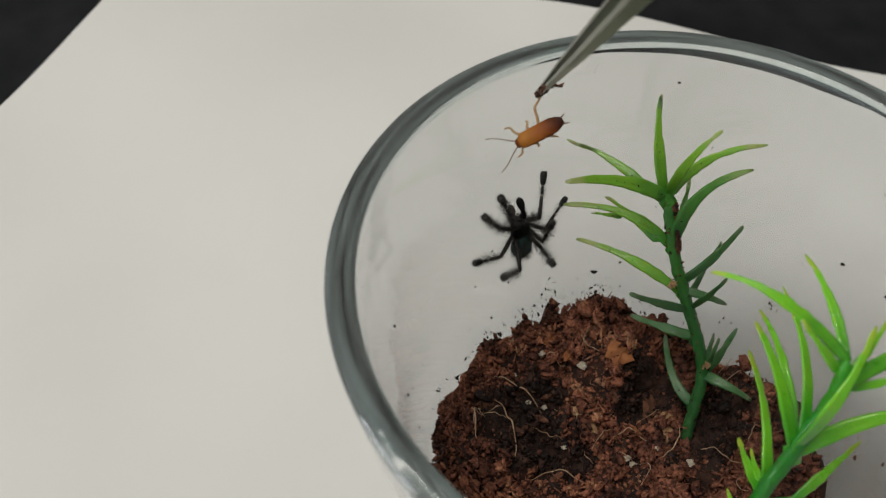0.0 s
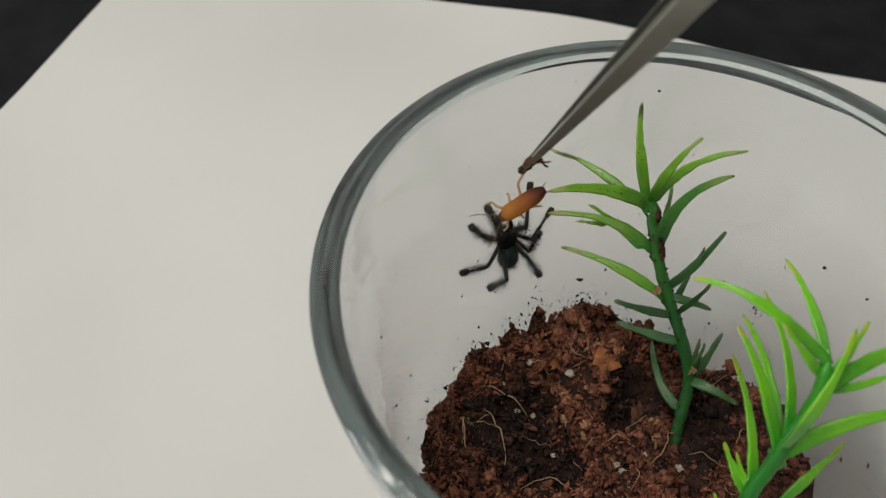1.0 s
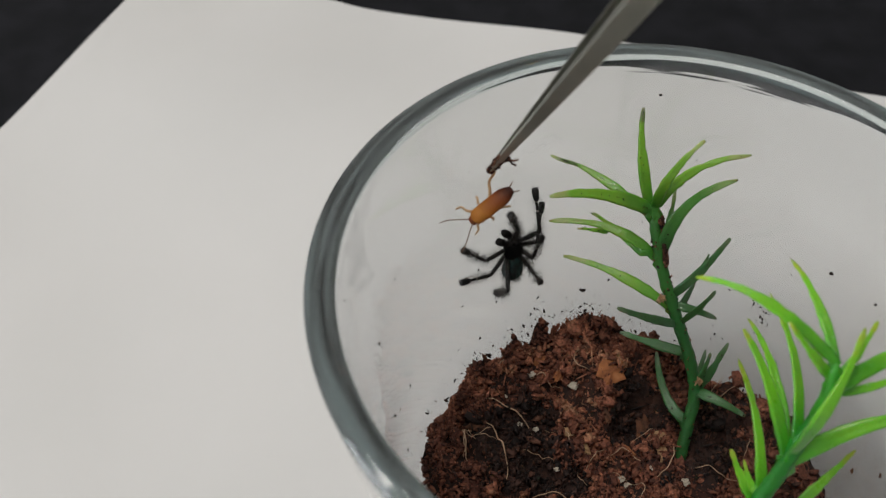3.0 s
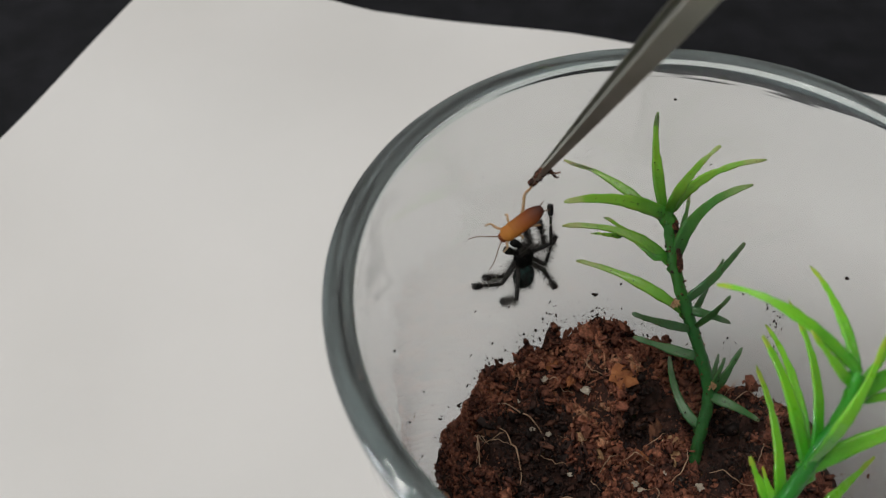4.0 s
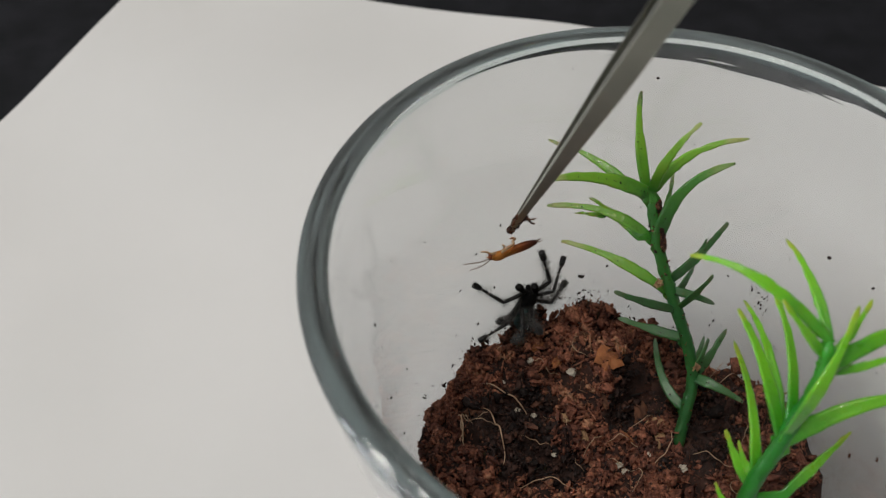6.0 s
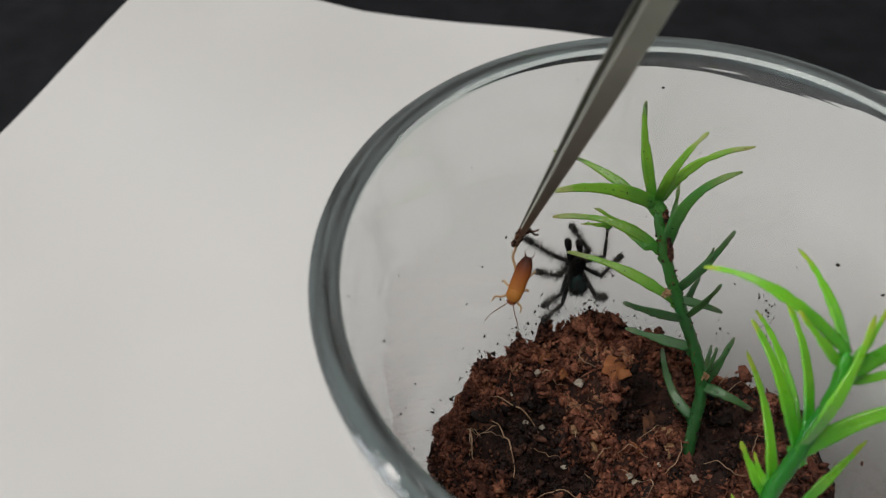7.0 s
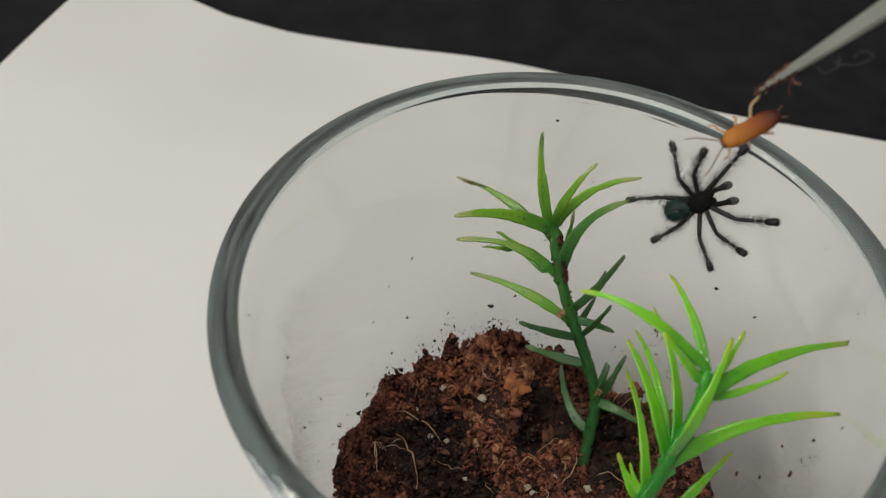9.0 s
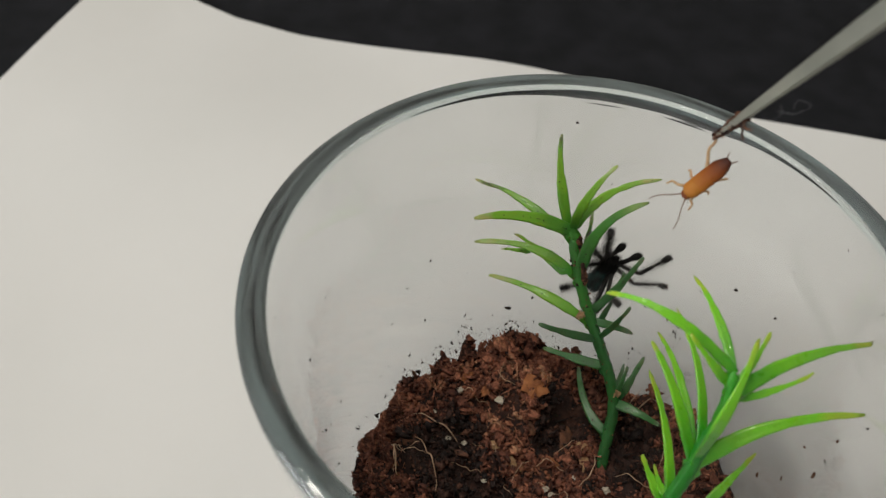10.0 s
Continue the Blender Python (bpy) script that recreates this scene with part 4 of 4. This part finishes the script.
# ---- tweezers ----
def tweezers():
    root = tagged(new("tweezers"), "long pointed grey steel tweezers with soil on the tips", "tweezers")
    for s, name in ((1, "arm"), (-1, "arm")):
        bm = bmesh.new()
        rings = []
        for i in range(33):
            x = 0.125 * (i / 32) ** 1.3
            half = 0.00052 + 0.0015 * min(1, x / 0.056) ** 0.95
            half *= 1 if x < 0.085 else 1 - 0.25 * (x - 0.085) / 0.04
            gap = 0.00012 + 0.0009 * min(1, x / 0.05) * (1 - max(0, (x - 0.06) / 0.066) ** 1.5)
            t = 0.00045 + 0.00035 * min(1, x / 0.03)
            z0 = s * gap
            z1 = s * (gap + t)
            e = half * 0.14
            rings.append([bm.verts.new(q) for q in ((x, -half, z0), (x, half, z0), (x, half, z0 + (z1 - z0) * 0.6), (x, half - e, z1), (x, -half + e, z1), (x, -half, z0 + (z1 - z0) * 0.6))])
        for a, b in zip(rings, rings[1:]):
            for k in range(6):
                bm.faces.new((a[k], a[(k + 1) % 6], b[(k + 1) % 6], b[k]))
        bm.faces.new(rings[0])
        bm.faces.new(rings[-1])
        part(name, bm, STEEL, root, smooth=False)
    bm = bmesh.new()
    box(bm, (0.119, -0.003, -0.0011), (0.126, 0.003, 0.0011))
    part("joint", bm, STEEL, root, smooth=False)
    rng = random.Random(21)
    bm = bmesh.new()
    for _ in range(110):
        x = 0.0085 * rng.random() ** 1.5 - 0.0006
        sd = rng.choice((-1, 1))
        ellipsoid(bm, (x, sd * (0.0004 + x * 0.08) * rng.uniform(0.5, 1.1), 0.0006 * rng.uniform(-0.6, 1.2)), (rng.uniform(0.0002, 0.00055), rng.uniform(0.0002, 0.0004), 0.0003), 0, 8, 5, 0.9, rng.random() * 50)
    tube(bm, smooth_path([(0.0062, -0.0009, 0.0003), (0.0064, -0.0019, 0.0005), (0.0055, -0.0026, 0.0004), (0.0052, -0.0034, 0.0003)], 4), [0.00022] * 13, 6)
    tube(bm, smooth_path([(0.0070, -0.0008, 0.0003), (0.0072, -0.0021, 0.0006), (0.0080, -0.0028, 0.0005)], 4), [0.00018] * 9, 6)
    part("soil_clot", bm, CRUST, root, "dark brown soil clotted on the tip", smooth=False)
    bm = bmesh.new()
    for c in ([(0.012, -0.0018, 0.0005), (0.013, -0.0035, 0.001), (0.016, -0.0036, 0.0012), (0.0165, -0.0022, 0.001)], [(0.015, -0.0026, 0.0008), (0.018, -0.0048, 0.0012), (0.0215, -0.0052, 0.001), (0.020, -0.0035, 0.001), (0.018, -0.0040, 0.0008)]):
        path = smooth_path(c, 5)
        tube(bm, path, [0.00002] * len(path), 5)
    part("lint", bm, LINT, root, "wisp of grey lint")
    return root


TWEEZERS_OB = tweezers()


# ---- feeder roach ----
def roach():
    """x runs from tail to head, z to the back."""
    root = tagged(new("cockroach"), "amber cockroach nymph with a dark tail end, held by one leg", "cockroach")
    bm = bmesh.new()
    bm.verts.layers.float.new("along")
    xs = [-0.0052 + 0.0080 * i / 40 for i in range(41)]
    prof = [0.00195 * min(1.0, 0.42 + 0.58 * math.sin(math.pi / 2 * min(1, (x + 0.0052) / 0.0030))) * (1 - 0.045 * (((x + 0.0052) / 0.0010) % 1.0)) for x in xs]
    prof[0] *= 0.55
    tube(bm, [(x, 0, 0) for x in xs], prof, 22, 0.5, (0, 0, 1), along=[(x + 0.005) / 0.0098 for x in xs])
    part("abdomen", bm, SHELL, root)
    bm = bmesh.new()
    bm.verts.layers.float.new("along")
    ellipsoid(bm, (0.0034, 0, 0.0001), (0.0017, 0.0019, 0.0011), 0, 18, 10, 0.03, 1, 0.85)
    part("pronotum", bm, SHELL, root, "rounded honey-coloured shield behind the head")
    bm = bmesh.new()
    bm.verts.layers.float.new("along")
    ellipsoid(bm, (0.0050, 0, -0.0003), (0.0007, 0.0012, 0.0008), 0, 14, 8, 0.03, 4, 0.28)
    part("head", bm, SHELL, root)
    for s in (1, -1):
        bm = bmesh.new()
        p = smooth_path([(0.0052, 0.0005 * s, 0), (0.0070, 0.0018 * s, 0.0004), (0.0090, 0.0034 * s, 0.0003), (0.0108, 0.0042 * s, 0.0)], 5)
        tube(bm, p, [0.00014 - 0.00005 * i / len(p) for i in range(len(p))], 6)
        part("antenna", bm, FEELER, root)
        bm = bmesh.new()
        tube(bm, [(-0.0049, 0.0006 * s, 0), (-0.0056, 0.0010 * s, 0), (-0.0063, 0.0013 * s, 0)], [0.00018, 0.00014, 0.00005], 6)
        part("cercus", bm, FEELER, root)
        for k, x in enumerate((0.0034, 0.0018, 0.0002)):
            if s == -1 and k == 2:
                p = [(-0.0072, 0, 0), (-0.0050, 0.0003, 0), (-0.0030, 0.0008, 0), (-0.0012, -0.0001, 0.0001), (0, 0, 0), (0.0005, -0.0007, 0), (-0.0001, -0.0012, 0)]
            else:
                reach = (0.0042, 0.0036, 0.0036)[k] if s == -1 else 0.0023
                p = [(x, 0.0010 * s, -0.0006), (x + (0.0014 - 0.0012 * k), reach * 0.65 * s, -0.0004), (x + (0.0018 - 0.0022 * k), reach * s, -0.0008), (x + (0.0030 - 0.0030 * k), reach * 1.12 * s, -0.0012)]
            path = smooth_path(p, 4)
            tube(bm := bmesh.new(), path, [0.00034 - 0.00018 * i / len(path) for i in range(len(path))], 8)
            ob = part("leg", bm, LIMB, root)
            if s == -1 and k == 2:
                held = ob
    for ob in root.children:
        if ob is not held:
            ob.data.transform(Matrix.Diagonal((0.97, 0.90, 0.90, 1)))
    return root, held


ROACH_OB, HELD_LEG = roach()

# ---- what moves ----
SPIDER = [
    (0, 119.0, 0.0570, 2),
    (0.5, 118.0, 0.0561, 1),
    (1, 118.5, 0.0565, 1),
    (1.5, 118.4, 0.0561, 2),
    (2, 118.6, 0.0560, 2),
    (2.5, 116.6, 0.0554, -5),
    (4, 117.8, 0.0544, -1),
    (4.5, 116.0, 0.0500, -3),
    (5, 118.9, 0.0446, -10),
    (5.5, 117.0, 0.0421, 4),
    (5.7, 114.7, 0.0320, -22),
    (6.8, 104.7, 0.0404, 7),
    (7, 98.2, 0.0434, 7),
    (7.2, 95.8, 0.0499, 5),
    (7.4, 75.3, 0.0503, -11),
    (7.5, 61.3, 0.0625, -27),
    (7.6, 55.2, 0.0717, -30),
    (7.8, 44.1, 0.0822, -37),
    (8, 44.1, 0.0816, -37),
    (8.5, 43.5, 0.0831, -35),
    (9, 43.5, 0.0828, -41),
    (9.5, 47.9, 0.0746, -29),
    (9.7, 54.5, 0.0690, -40),
    (10, 65.6, 0.0539, -19),
]
LEG_L1 = [(0, 21, 23, 0, -12), (2, 21, 23, 0, -12), (2.5, -3, 23, 38, -20), (4, -13, 32, 37, -22), (4.5, 51, 37, -22, -30), (5, 78, 9, -32, 11), (5.25, 21, 17, 10, -5), (5.5, -36, 25, 52, -22), (5.6, 38, 16, 3, -3), (5.7, 111, 7, -47, 16), (7, 44, 7, -9, -12), (7.1, 33, 17, 63, 7), (7.2, 21, 27, 134, 26), (7.4, 5, 20, 204, 22), (7.6, -11, 13, -85, 18), (7.8, 6, 9, -42, 7), (8, 24, 5, 1, -3), (8.5, 24, 5, 1, -3), (9, 24, 5, 1, -3), (9.5, 28, 44, -3, -31), (10, 23, 32, -4, -30)]
LEG_L2 = [(0, 48, 15, -16, -11), (2, 48, 15, -16, -11), (2.5, 69, 14, -30, -2), (3.25, 113, 2, -65, -9), (4, 156, -9, -101, -15), (4.5, 89, 16, -32, -0), (4.75, 91, 34, 36, 21), (5, 93, 52, 103, 43), (5.25, 85, 34, 37, 20), (5.5, 77, 17, -29, -2), (5.6, 119, 11, -60, -21), (5.7, 162, 5, -91, -39), (6.35, 112, 28, -55, -30), (7, 62, 51, -18, -21), (7.1, 106, 18, -68, -29), (7.2, 151, -15, -117, -37), (7.4, 76, -4, -44, -28), (7.6, 2, 6, 28, -18), (8, 61, 20, -28, -20), (8.5, 61, 20, -28, -20), (9, 61, 20, -28, -20), (9.25, 61, 33, -14, 10), (9.5, 61, 45, 1, 40), (9.75, 56, 38, -11, 6), (10, 52, 32, -24, -28)]
LEG_L3 = [(0, 131, 13, -66, -10), (2, 131, 13, -66, -10), (2.5, 131, 11, -52, -8), (4, 128, 9, -65, -6), (4.5, 133, -11, -71, 1), (5, 138, 8, -77, -12), (5.5, 123, 5, -76, -2), (5.7, 146, 9, -44, -0), (7, 142, 33, 7, 28), (7.1, 149, 14, -40, 11), (7.2, 156, -5, -86, -6), (7.3, 128, 4, -130, 4), (7.4, 100, 12, -174, 13), (7.5, 72, 21, -217, 22), (7.6, 44, 30, 99, 32), (7.8, 62, 30, 58, 33), (8, 80, 30, 16, 33), (8.5, 80, 30, 16, 33), (9, 80, 30, 16, 33), (9.5, 86, 60, 8, 31), (9.75, 82, 56, 53, 31), (10, 78, 51, 97, 31)]
LEG_L4 = [(0, 158, 42, 7, 39), (2, 158, 42, 7, 39), (2.5, 159, 38, 18, 45), (4, 141, 42, 38, 46), (4.5, 132, 60, 37, 52), (5, 160, 59, 35, 57), (5.5, 163, 45, 11, 43), (5.7, 166, 48, 34, 48), (7, 145, 34, 0, 20), (7.2, 166, 23, -21, 33), (7.6, 176, -15, 0, -2), (8, 164, -9, 0, -5), (8.5, 164, -9, 0, -5), (9, 164, -9, 0, -5), (9.5, 155, 24, -5, 32), (9.75, 165, 8, -50, -12), (10, 175, -7, -96, -57)]
LEG_R1 = [(0, -14, 49, -17, 29), (2, -14, 49, -17, 29), (2.5, 2, 59, -18, 37), (2.88, -27, 42, 20, 25), (3.25, -57, 24, 57, 14), (3.62, -86, 6, 95, 3), (4, -116, -12, 132, -8), (4.25, -78, 11, 83, 3), (4.5, -39, 34, 34, 15), (5, -41, 37, 14, 22), (5.5, -38, 36, 1, 24), (5.7, -10, 35, 40, 3), (7, -15, 34, 37, -3), (7.1, -5, 33, -28, 13), (7.2, 5, 32, -93, 29), (7.4, -16, 26, -46, 23), (7.6, -38, 20, 2, 17), (8, -46, -1, 31, -10), (8.5, -46, -1, 31, -10), (9, -46, -1, 31, -10), (9.5, -29, 28, 4, 26), (9.75, -59, 9, 39, 9), (10, -89, -11, 74, -7)]
LEG_R2 = [(0, -129, 9, 78, 9), (2, -129, 9, 78, 9), (2.25, -78, 30, 40, 18), (2.5, -28, 50, 3, 28), (4, -51, 30, 39, 21), (4.5, -82, 0, 76, 10), (4.75, -88, 19, 43, 21), (5, -93, 37, 11, 32), (5.5, -52, 35, -2, 34), (5.7, -20, 48, -3, 24), (7, -64, 23, 44, 27), (7.1, -49, 36, -23, 35), (7.2, -34, 49, -91, 43), (7.4, -62, 32, -32, 32), (7.6, -90, 14, 27, 20), (8, -87, 8, 49, -22), (8.5, -87, 8, 49, -22), (9, -87, 8, 49, -22), (9.5, -62, 30, 14, 18), (10, -88, 21, 14, 26)]
LEG_R3 = [(0, -147, 17, 140, -21), (2, -147, 17, 140, -21), (2.5, -141, -2, 140, -29), (4, -135, 1, 122, -6), (4.25, -73, 29, 191, 18), (4.5, -12, 57, -100, 41), (4.75, -67, 54, -45, 44), (5, -122, 52, 9, 46), (5.25, -127, 30, 55, 24), (5.5, -131, 9, 100, 2), (5.6, -81, 34, 30, 20), (5.7, -31, 59, -40, 37), (7, -79, 61, -11, 38), (7.1, -120, 29, 4, 23), (7.2, -162, -4, 18, 8), (7.6, -100, 21, 0, 26), (8, -111, 18, 6, 11), (8.5, -111, 18, 6, 11), (9, -111, 18, 6, 11), (9.5, -124, 30, 2, 30), (10, -154, 60, 20, 34)]
LEG_R4 = [(0, -151, 7, -6, 2), (2, -151, 7, -6, 2), (2.5, -149, -9, -2, 4), (4, -140, -7, -15, 3), (4.12, -100, 8, -54, 6), (4.25, -60, 24, -92, 8), (4.38, -20, 39, -131, 10), (4.5, 19, 55, -169, 12), (5, 70, 61, 147, 23), (5.12, 105, 44, 109, 18), (5.25, 139, 26, 72, 13), (5.38, 173, 8, 34, 7), (5.5, -152, -9, -4, 2), (5.6, -227, 30, 84, 7), (5.7, 58, 68, 171, 12), (6.03, 93, 58, 131, 18), (6.35, 129, 47, 92, 25), (6.67, 164, 37, 52, 31), (7, -161, 26, 12, 38), (7.2, -171, -6, -7, 5), (7.6, -160, -15, -13, -2), (8, -159, -9, -11, 4), (8.5, -159, -9, -11, 4), (9, -159, -9, -11, 4), (9.12, -124, 11, -46, 5), (9.25, -89, 31, -82, 7), (9.5, -18, 71, -153, 9), (9.62, -57, 70, -111, 15), (9.75, -96, 68, -69, 21), (9.88, -135, 66, -27, 27), (10, -174, 64, 15, 32)]
PALP_L = [(0, 12, 2), (2, 12, 2), (2.5, 48, 23), (4, 47, 14), (4.5, 51, 17), (5, 34, 32), (5.5, 48, 23), (5.7, 60, 24), (7, -0, -7), (8, -1, -36), (8.5, -1, -36), (9, -1, -36), (9.5, 18, -34), (10, -7, 5)]
PALP_R = [(0, 5, -6), (2, 5, -6), (2.5, 42, 6), (4, 43, 5), (4.5, -16, 28), (5, -22, 64), (5.5, 37, 16), (5.7, 40, 36), (7, -1, 7), (8, -18, -33), (8.5, -18, -33), (9, -18, -33), (9.5, -14, -32), (10, -40, -17)]
TWEEZERS = [
    (0, (-0.0222, 0.0425, 0.0989), (-0.0150, 0.0154, 0.1397)),
    (0.5, (-0.0221, 0.0372, 0.0940), (-0.0122, 0.0131, 0.1402)),
    (1, (-0.0224, 0.0294, 0.0936), (-0.0068, 0.0055, 0.1482)),
    (1.5, (-0.0224, 0.0323, 0.0923), (-0.0076, 0.0071, 0.1456)),
    (2, (-0.0266, 0.0306, 0.0933), (-0.0102, 0.0061, 0.1469)),
    (2.5, (-0.0285, 0.0323, 0.0928), (-0.0118, 0.0089, 0.1445)),
    (4, (-0.0231, 0.0312, 0.0908), (-0.0079, 0.0071, 0.1464)),
    (4.5, (-0.0193, 0.0333, 0.0898), (-0.0065, 0.0076, 0.1428)),
    (5, (-0.0225, 0.0286, 0.0842), (-0.0054, 0.0035, 0.1444)),
    (5.5, (-0.0231, 0.0258, 0.0779), (-0.0042, 0.0023, 0.1440)),
    (7, (-0.0238, 0.0268, 0.0746), (-0.0106, 0.0047, 0.1445)),
    (7.2, (-0.0259, 0.0267, 0.0779), (-0.0121, 0.0052, 0.1432)),
    (7.4, (-0.0306, 0.0284, 0.0858), (-0.0182, 0.0051, 0.1426)),
    (7.5, (-0.0336, 0.0294, 0.0976), (-0.0218, 0.0068, 0.1413)),
    (7.6, (-0.0313, 0.0298, 0.1139), (-0.0269, 0.0148, 0.1371)),
    (7.8, (-0.0165, 0.0341, 0.1418), (-0.0112, 0.0190, 0.1598)),
    (8.2, (0.0374, 0.0059, 0.1634), (0.0379, -0.0009, 0.1760)),
    (8.5, (0.0352, 0.0077, 0.1566), (0.0385, 0.0001, 0.1701)),
    (8.8, (0.0320, 0.0126, 0.1411), (0.0399, 0.0074, 0.1574)),
    (9, (0.0318, 0.0153, 0.1290), (0.0396, 0.0049, 0.1508)),
    (9.5, (0.0320, 0.0150, 0.1228), (0.0397, 0.0033, 0.1483)),
    (9.7, (0.0312, 0.0159, 0.1179), (0.0380, 0.0031, 0.1482)),
    (10, (0.0250, 0.0201, 0.1159), (0.0352, 0.0048, 0.1505)),
]
ROACH = [
    (0, (-0.0262, 0.0368, 0.0906), (-0.0171, 0.0393, 0.0948), 15),
    (0.5, (-0.0252, 0.0312, 0.0860), (-0.0186, 0.0349, 0.0905), 15),
    (1, (-0.0257, 0.0239, 0.0866), (-0.0187, 0.0267, 0.0901), 15),
    (1.5, (-0.0268, 0.0266, 0.0848), (-0.0196, 0.0305, 0.0895), 15),
    (2, (-0.0312, 0.0244, 0.0854), (-0.0220, 0.0275, 0.0892), 15),
    (2.5, (-0.0325, 0.0257, 0.0847), (-0.0238, 0.0302, 0.0898), 15),
    (4, (-0.0298, 0.0242, 0.0819), (-0.0206, 0.0283, 0.0869), 15),
    (4.5, (-0.0249, 0.0266, 0.0809), (-0.0168, 0.0307, 0.0860), -5),
    (5, (-0.0271, 0.0247, 0.0787), (-0.0167, 0.0259, 0.0811), -48),
    (5.5, (-0.0271, 0.0242, 0.0747), (-0.0173, 0.0233, 0.0749), -125),
    (6.2, (-0.0261, 0.0213, 0.0704), (-0.0192, 0.0242, 0.0735), -55),
    (7, (-0.0250, 0.0182, 0.0659), (-0.0211, 0.0250, 0.0721), 15),
    (7.2, (-0.0241, 0.0186, 0.0696), (-0.0230, 0.0255, 0.0757), 15),
    (7.4, (-0.0262, 0.0220, 0.0784), (-0.0280, 0.0277, 0.0839), 15),
    (7.5, (-0.0334, 0.0257, 0.0869), (-0.0317, 0.0247, 0.0962), 15),
    (7.6, (-0.0328, 0.0249, 0.1060), (-0.0281, 0.0287, 0.1110), 15),
    (7.8, (-0.0175, 0.0313, 0.1339), (-0.0136, 0.0332, 0.1386), 15),
    (8.2, (0.0383, 0.0017, 0.1553), (0.0423, 0.0024, 0.1606), 15),
    (8.5, (0.0324, 0.0037, 0.1459), (0.0381, 0.0049, 0.1528), 15),
    (8.8, (0.0263, 0.0093, 0.1305), (0.0323, 0.0114, 0.1378), 15),
    (9, (0.0276, 0.0123, 0.1206), (0.0348, 0.0126, 0.1259), 15),
    (9.5, (0.0275, 0.0143, 0.1172), (0.0367, 0.0117, 0.1205), 15),
    (9.7, (0.0253, 0.0115, 0.1078), (0.0307, 0.0143, 0.1140), 15),
    (10, (0.0202, 0.0151, 0.1060), (0.0273, 0.0172, 0.1123), 15),
]
EYE = Vector((-0.037, -0.093, 0.21))


def aimed(origin, ahead, roll):
    """x along ahead, z towards the viewer's side, turned by roll about x."""
    x = Vector(ahead).normalized()
    z = EYE - Vector(origin)
    z = (z - x * z.dot(x)).normalized()
    m = Matrix((x, z.cross(x), z)).transposed().to_4x4()
    m.translation = origin
    return m @ pose(0, 0, 0, roll)


def leg_pose(x, y, yaw, lift):
    return pose(x, y, 0.0002, 0, 0, yaw) @ pose(0, 0, 0, 0, -lift)


def motions():
    walk(SPIDER_OB, [(t, on_wall(theta, z, h, 0.0018)) for t, theta, z, h in SPIDER])
    for (leg, foot, x, y, upper), rows in zip(SPIDER_LEGS, (LEG_L1, LEG_L2, LEG_L3, LEG_L4, LEG_R1, LEG_R2, LEG_R3, LEG_R4)):
        up, low = [], []
        for t, yaw, lift, bend, drop in rows:
            a = leg_pose(x, y, yaw, lift)
            knee = a @ Vector((upper, 0, 0))
            b = pose(*knee, 0, 0, yaw + bend) @ pose(0, 0, 0, 0, drop)
            up.append((t, a))
            low.append((t, a.inverted() @ b))
        walk(leg, up)
        walk(foot, low)
    for palp, side, rows in zip(SPIDER_PALPS, (1, -1), (PALP_L, PALP_R)):
        walk(palp, [(t, leg_pose(0.0024, 0.0011 * side, yaw, lift)) for t, yaw, lift in rows])
    walk(TWEEZERS_OB, [(t, aimed(Vector(a), Vector(b) - Vector(a), 44 if t < 0.3 else 32 if t < 0.7 else 24 if t < 1.2 else 26 if t < 7.7 else -12)) for t, a, b in TWEEZERS])
    body = [(t, aimed((Vector(h) + Vector(q)) / 2, Vector(h) - Vector(q), roll)) for t, h, q, roll in ROACH]
    walk(ROACH_OB, body)
    # the held leg keeps its foot in the tweezers' tip
    grip = {t: Vector(a) for t, a, b in TWEEZERS}
    rows = []
    for t, m in body:
        if t in grip:
            tip = m.inverted() @ grip[t]
            rows.append((t, aimed(tip, tip - Vector((0.0, -0.0008, -0.0006)), 0)))
    walk(HELD_LEG, rows)


motions()
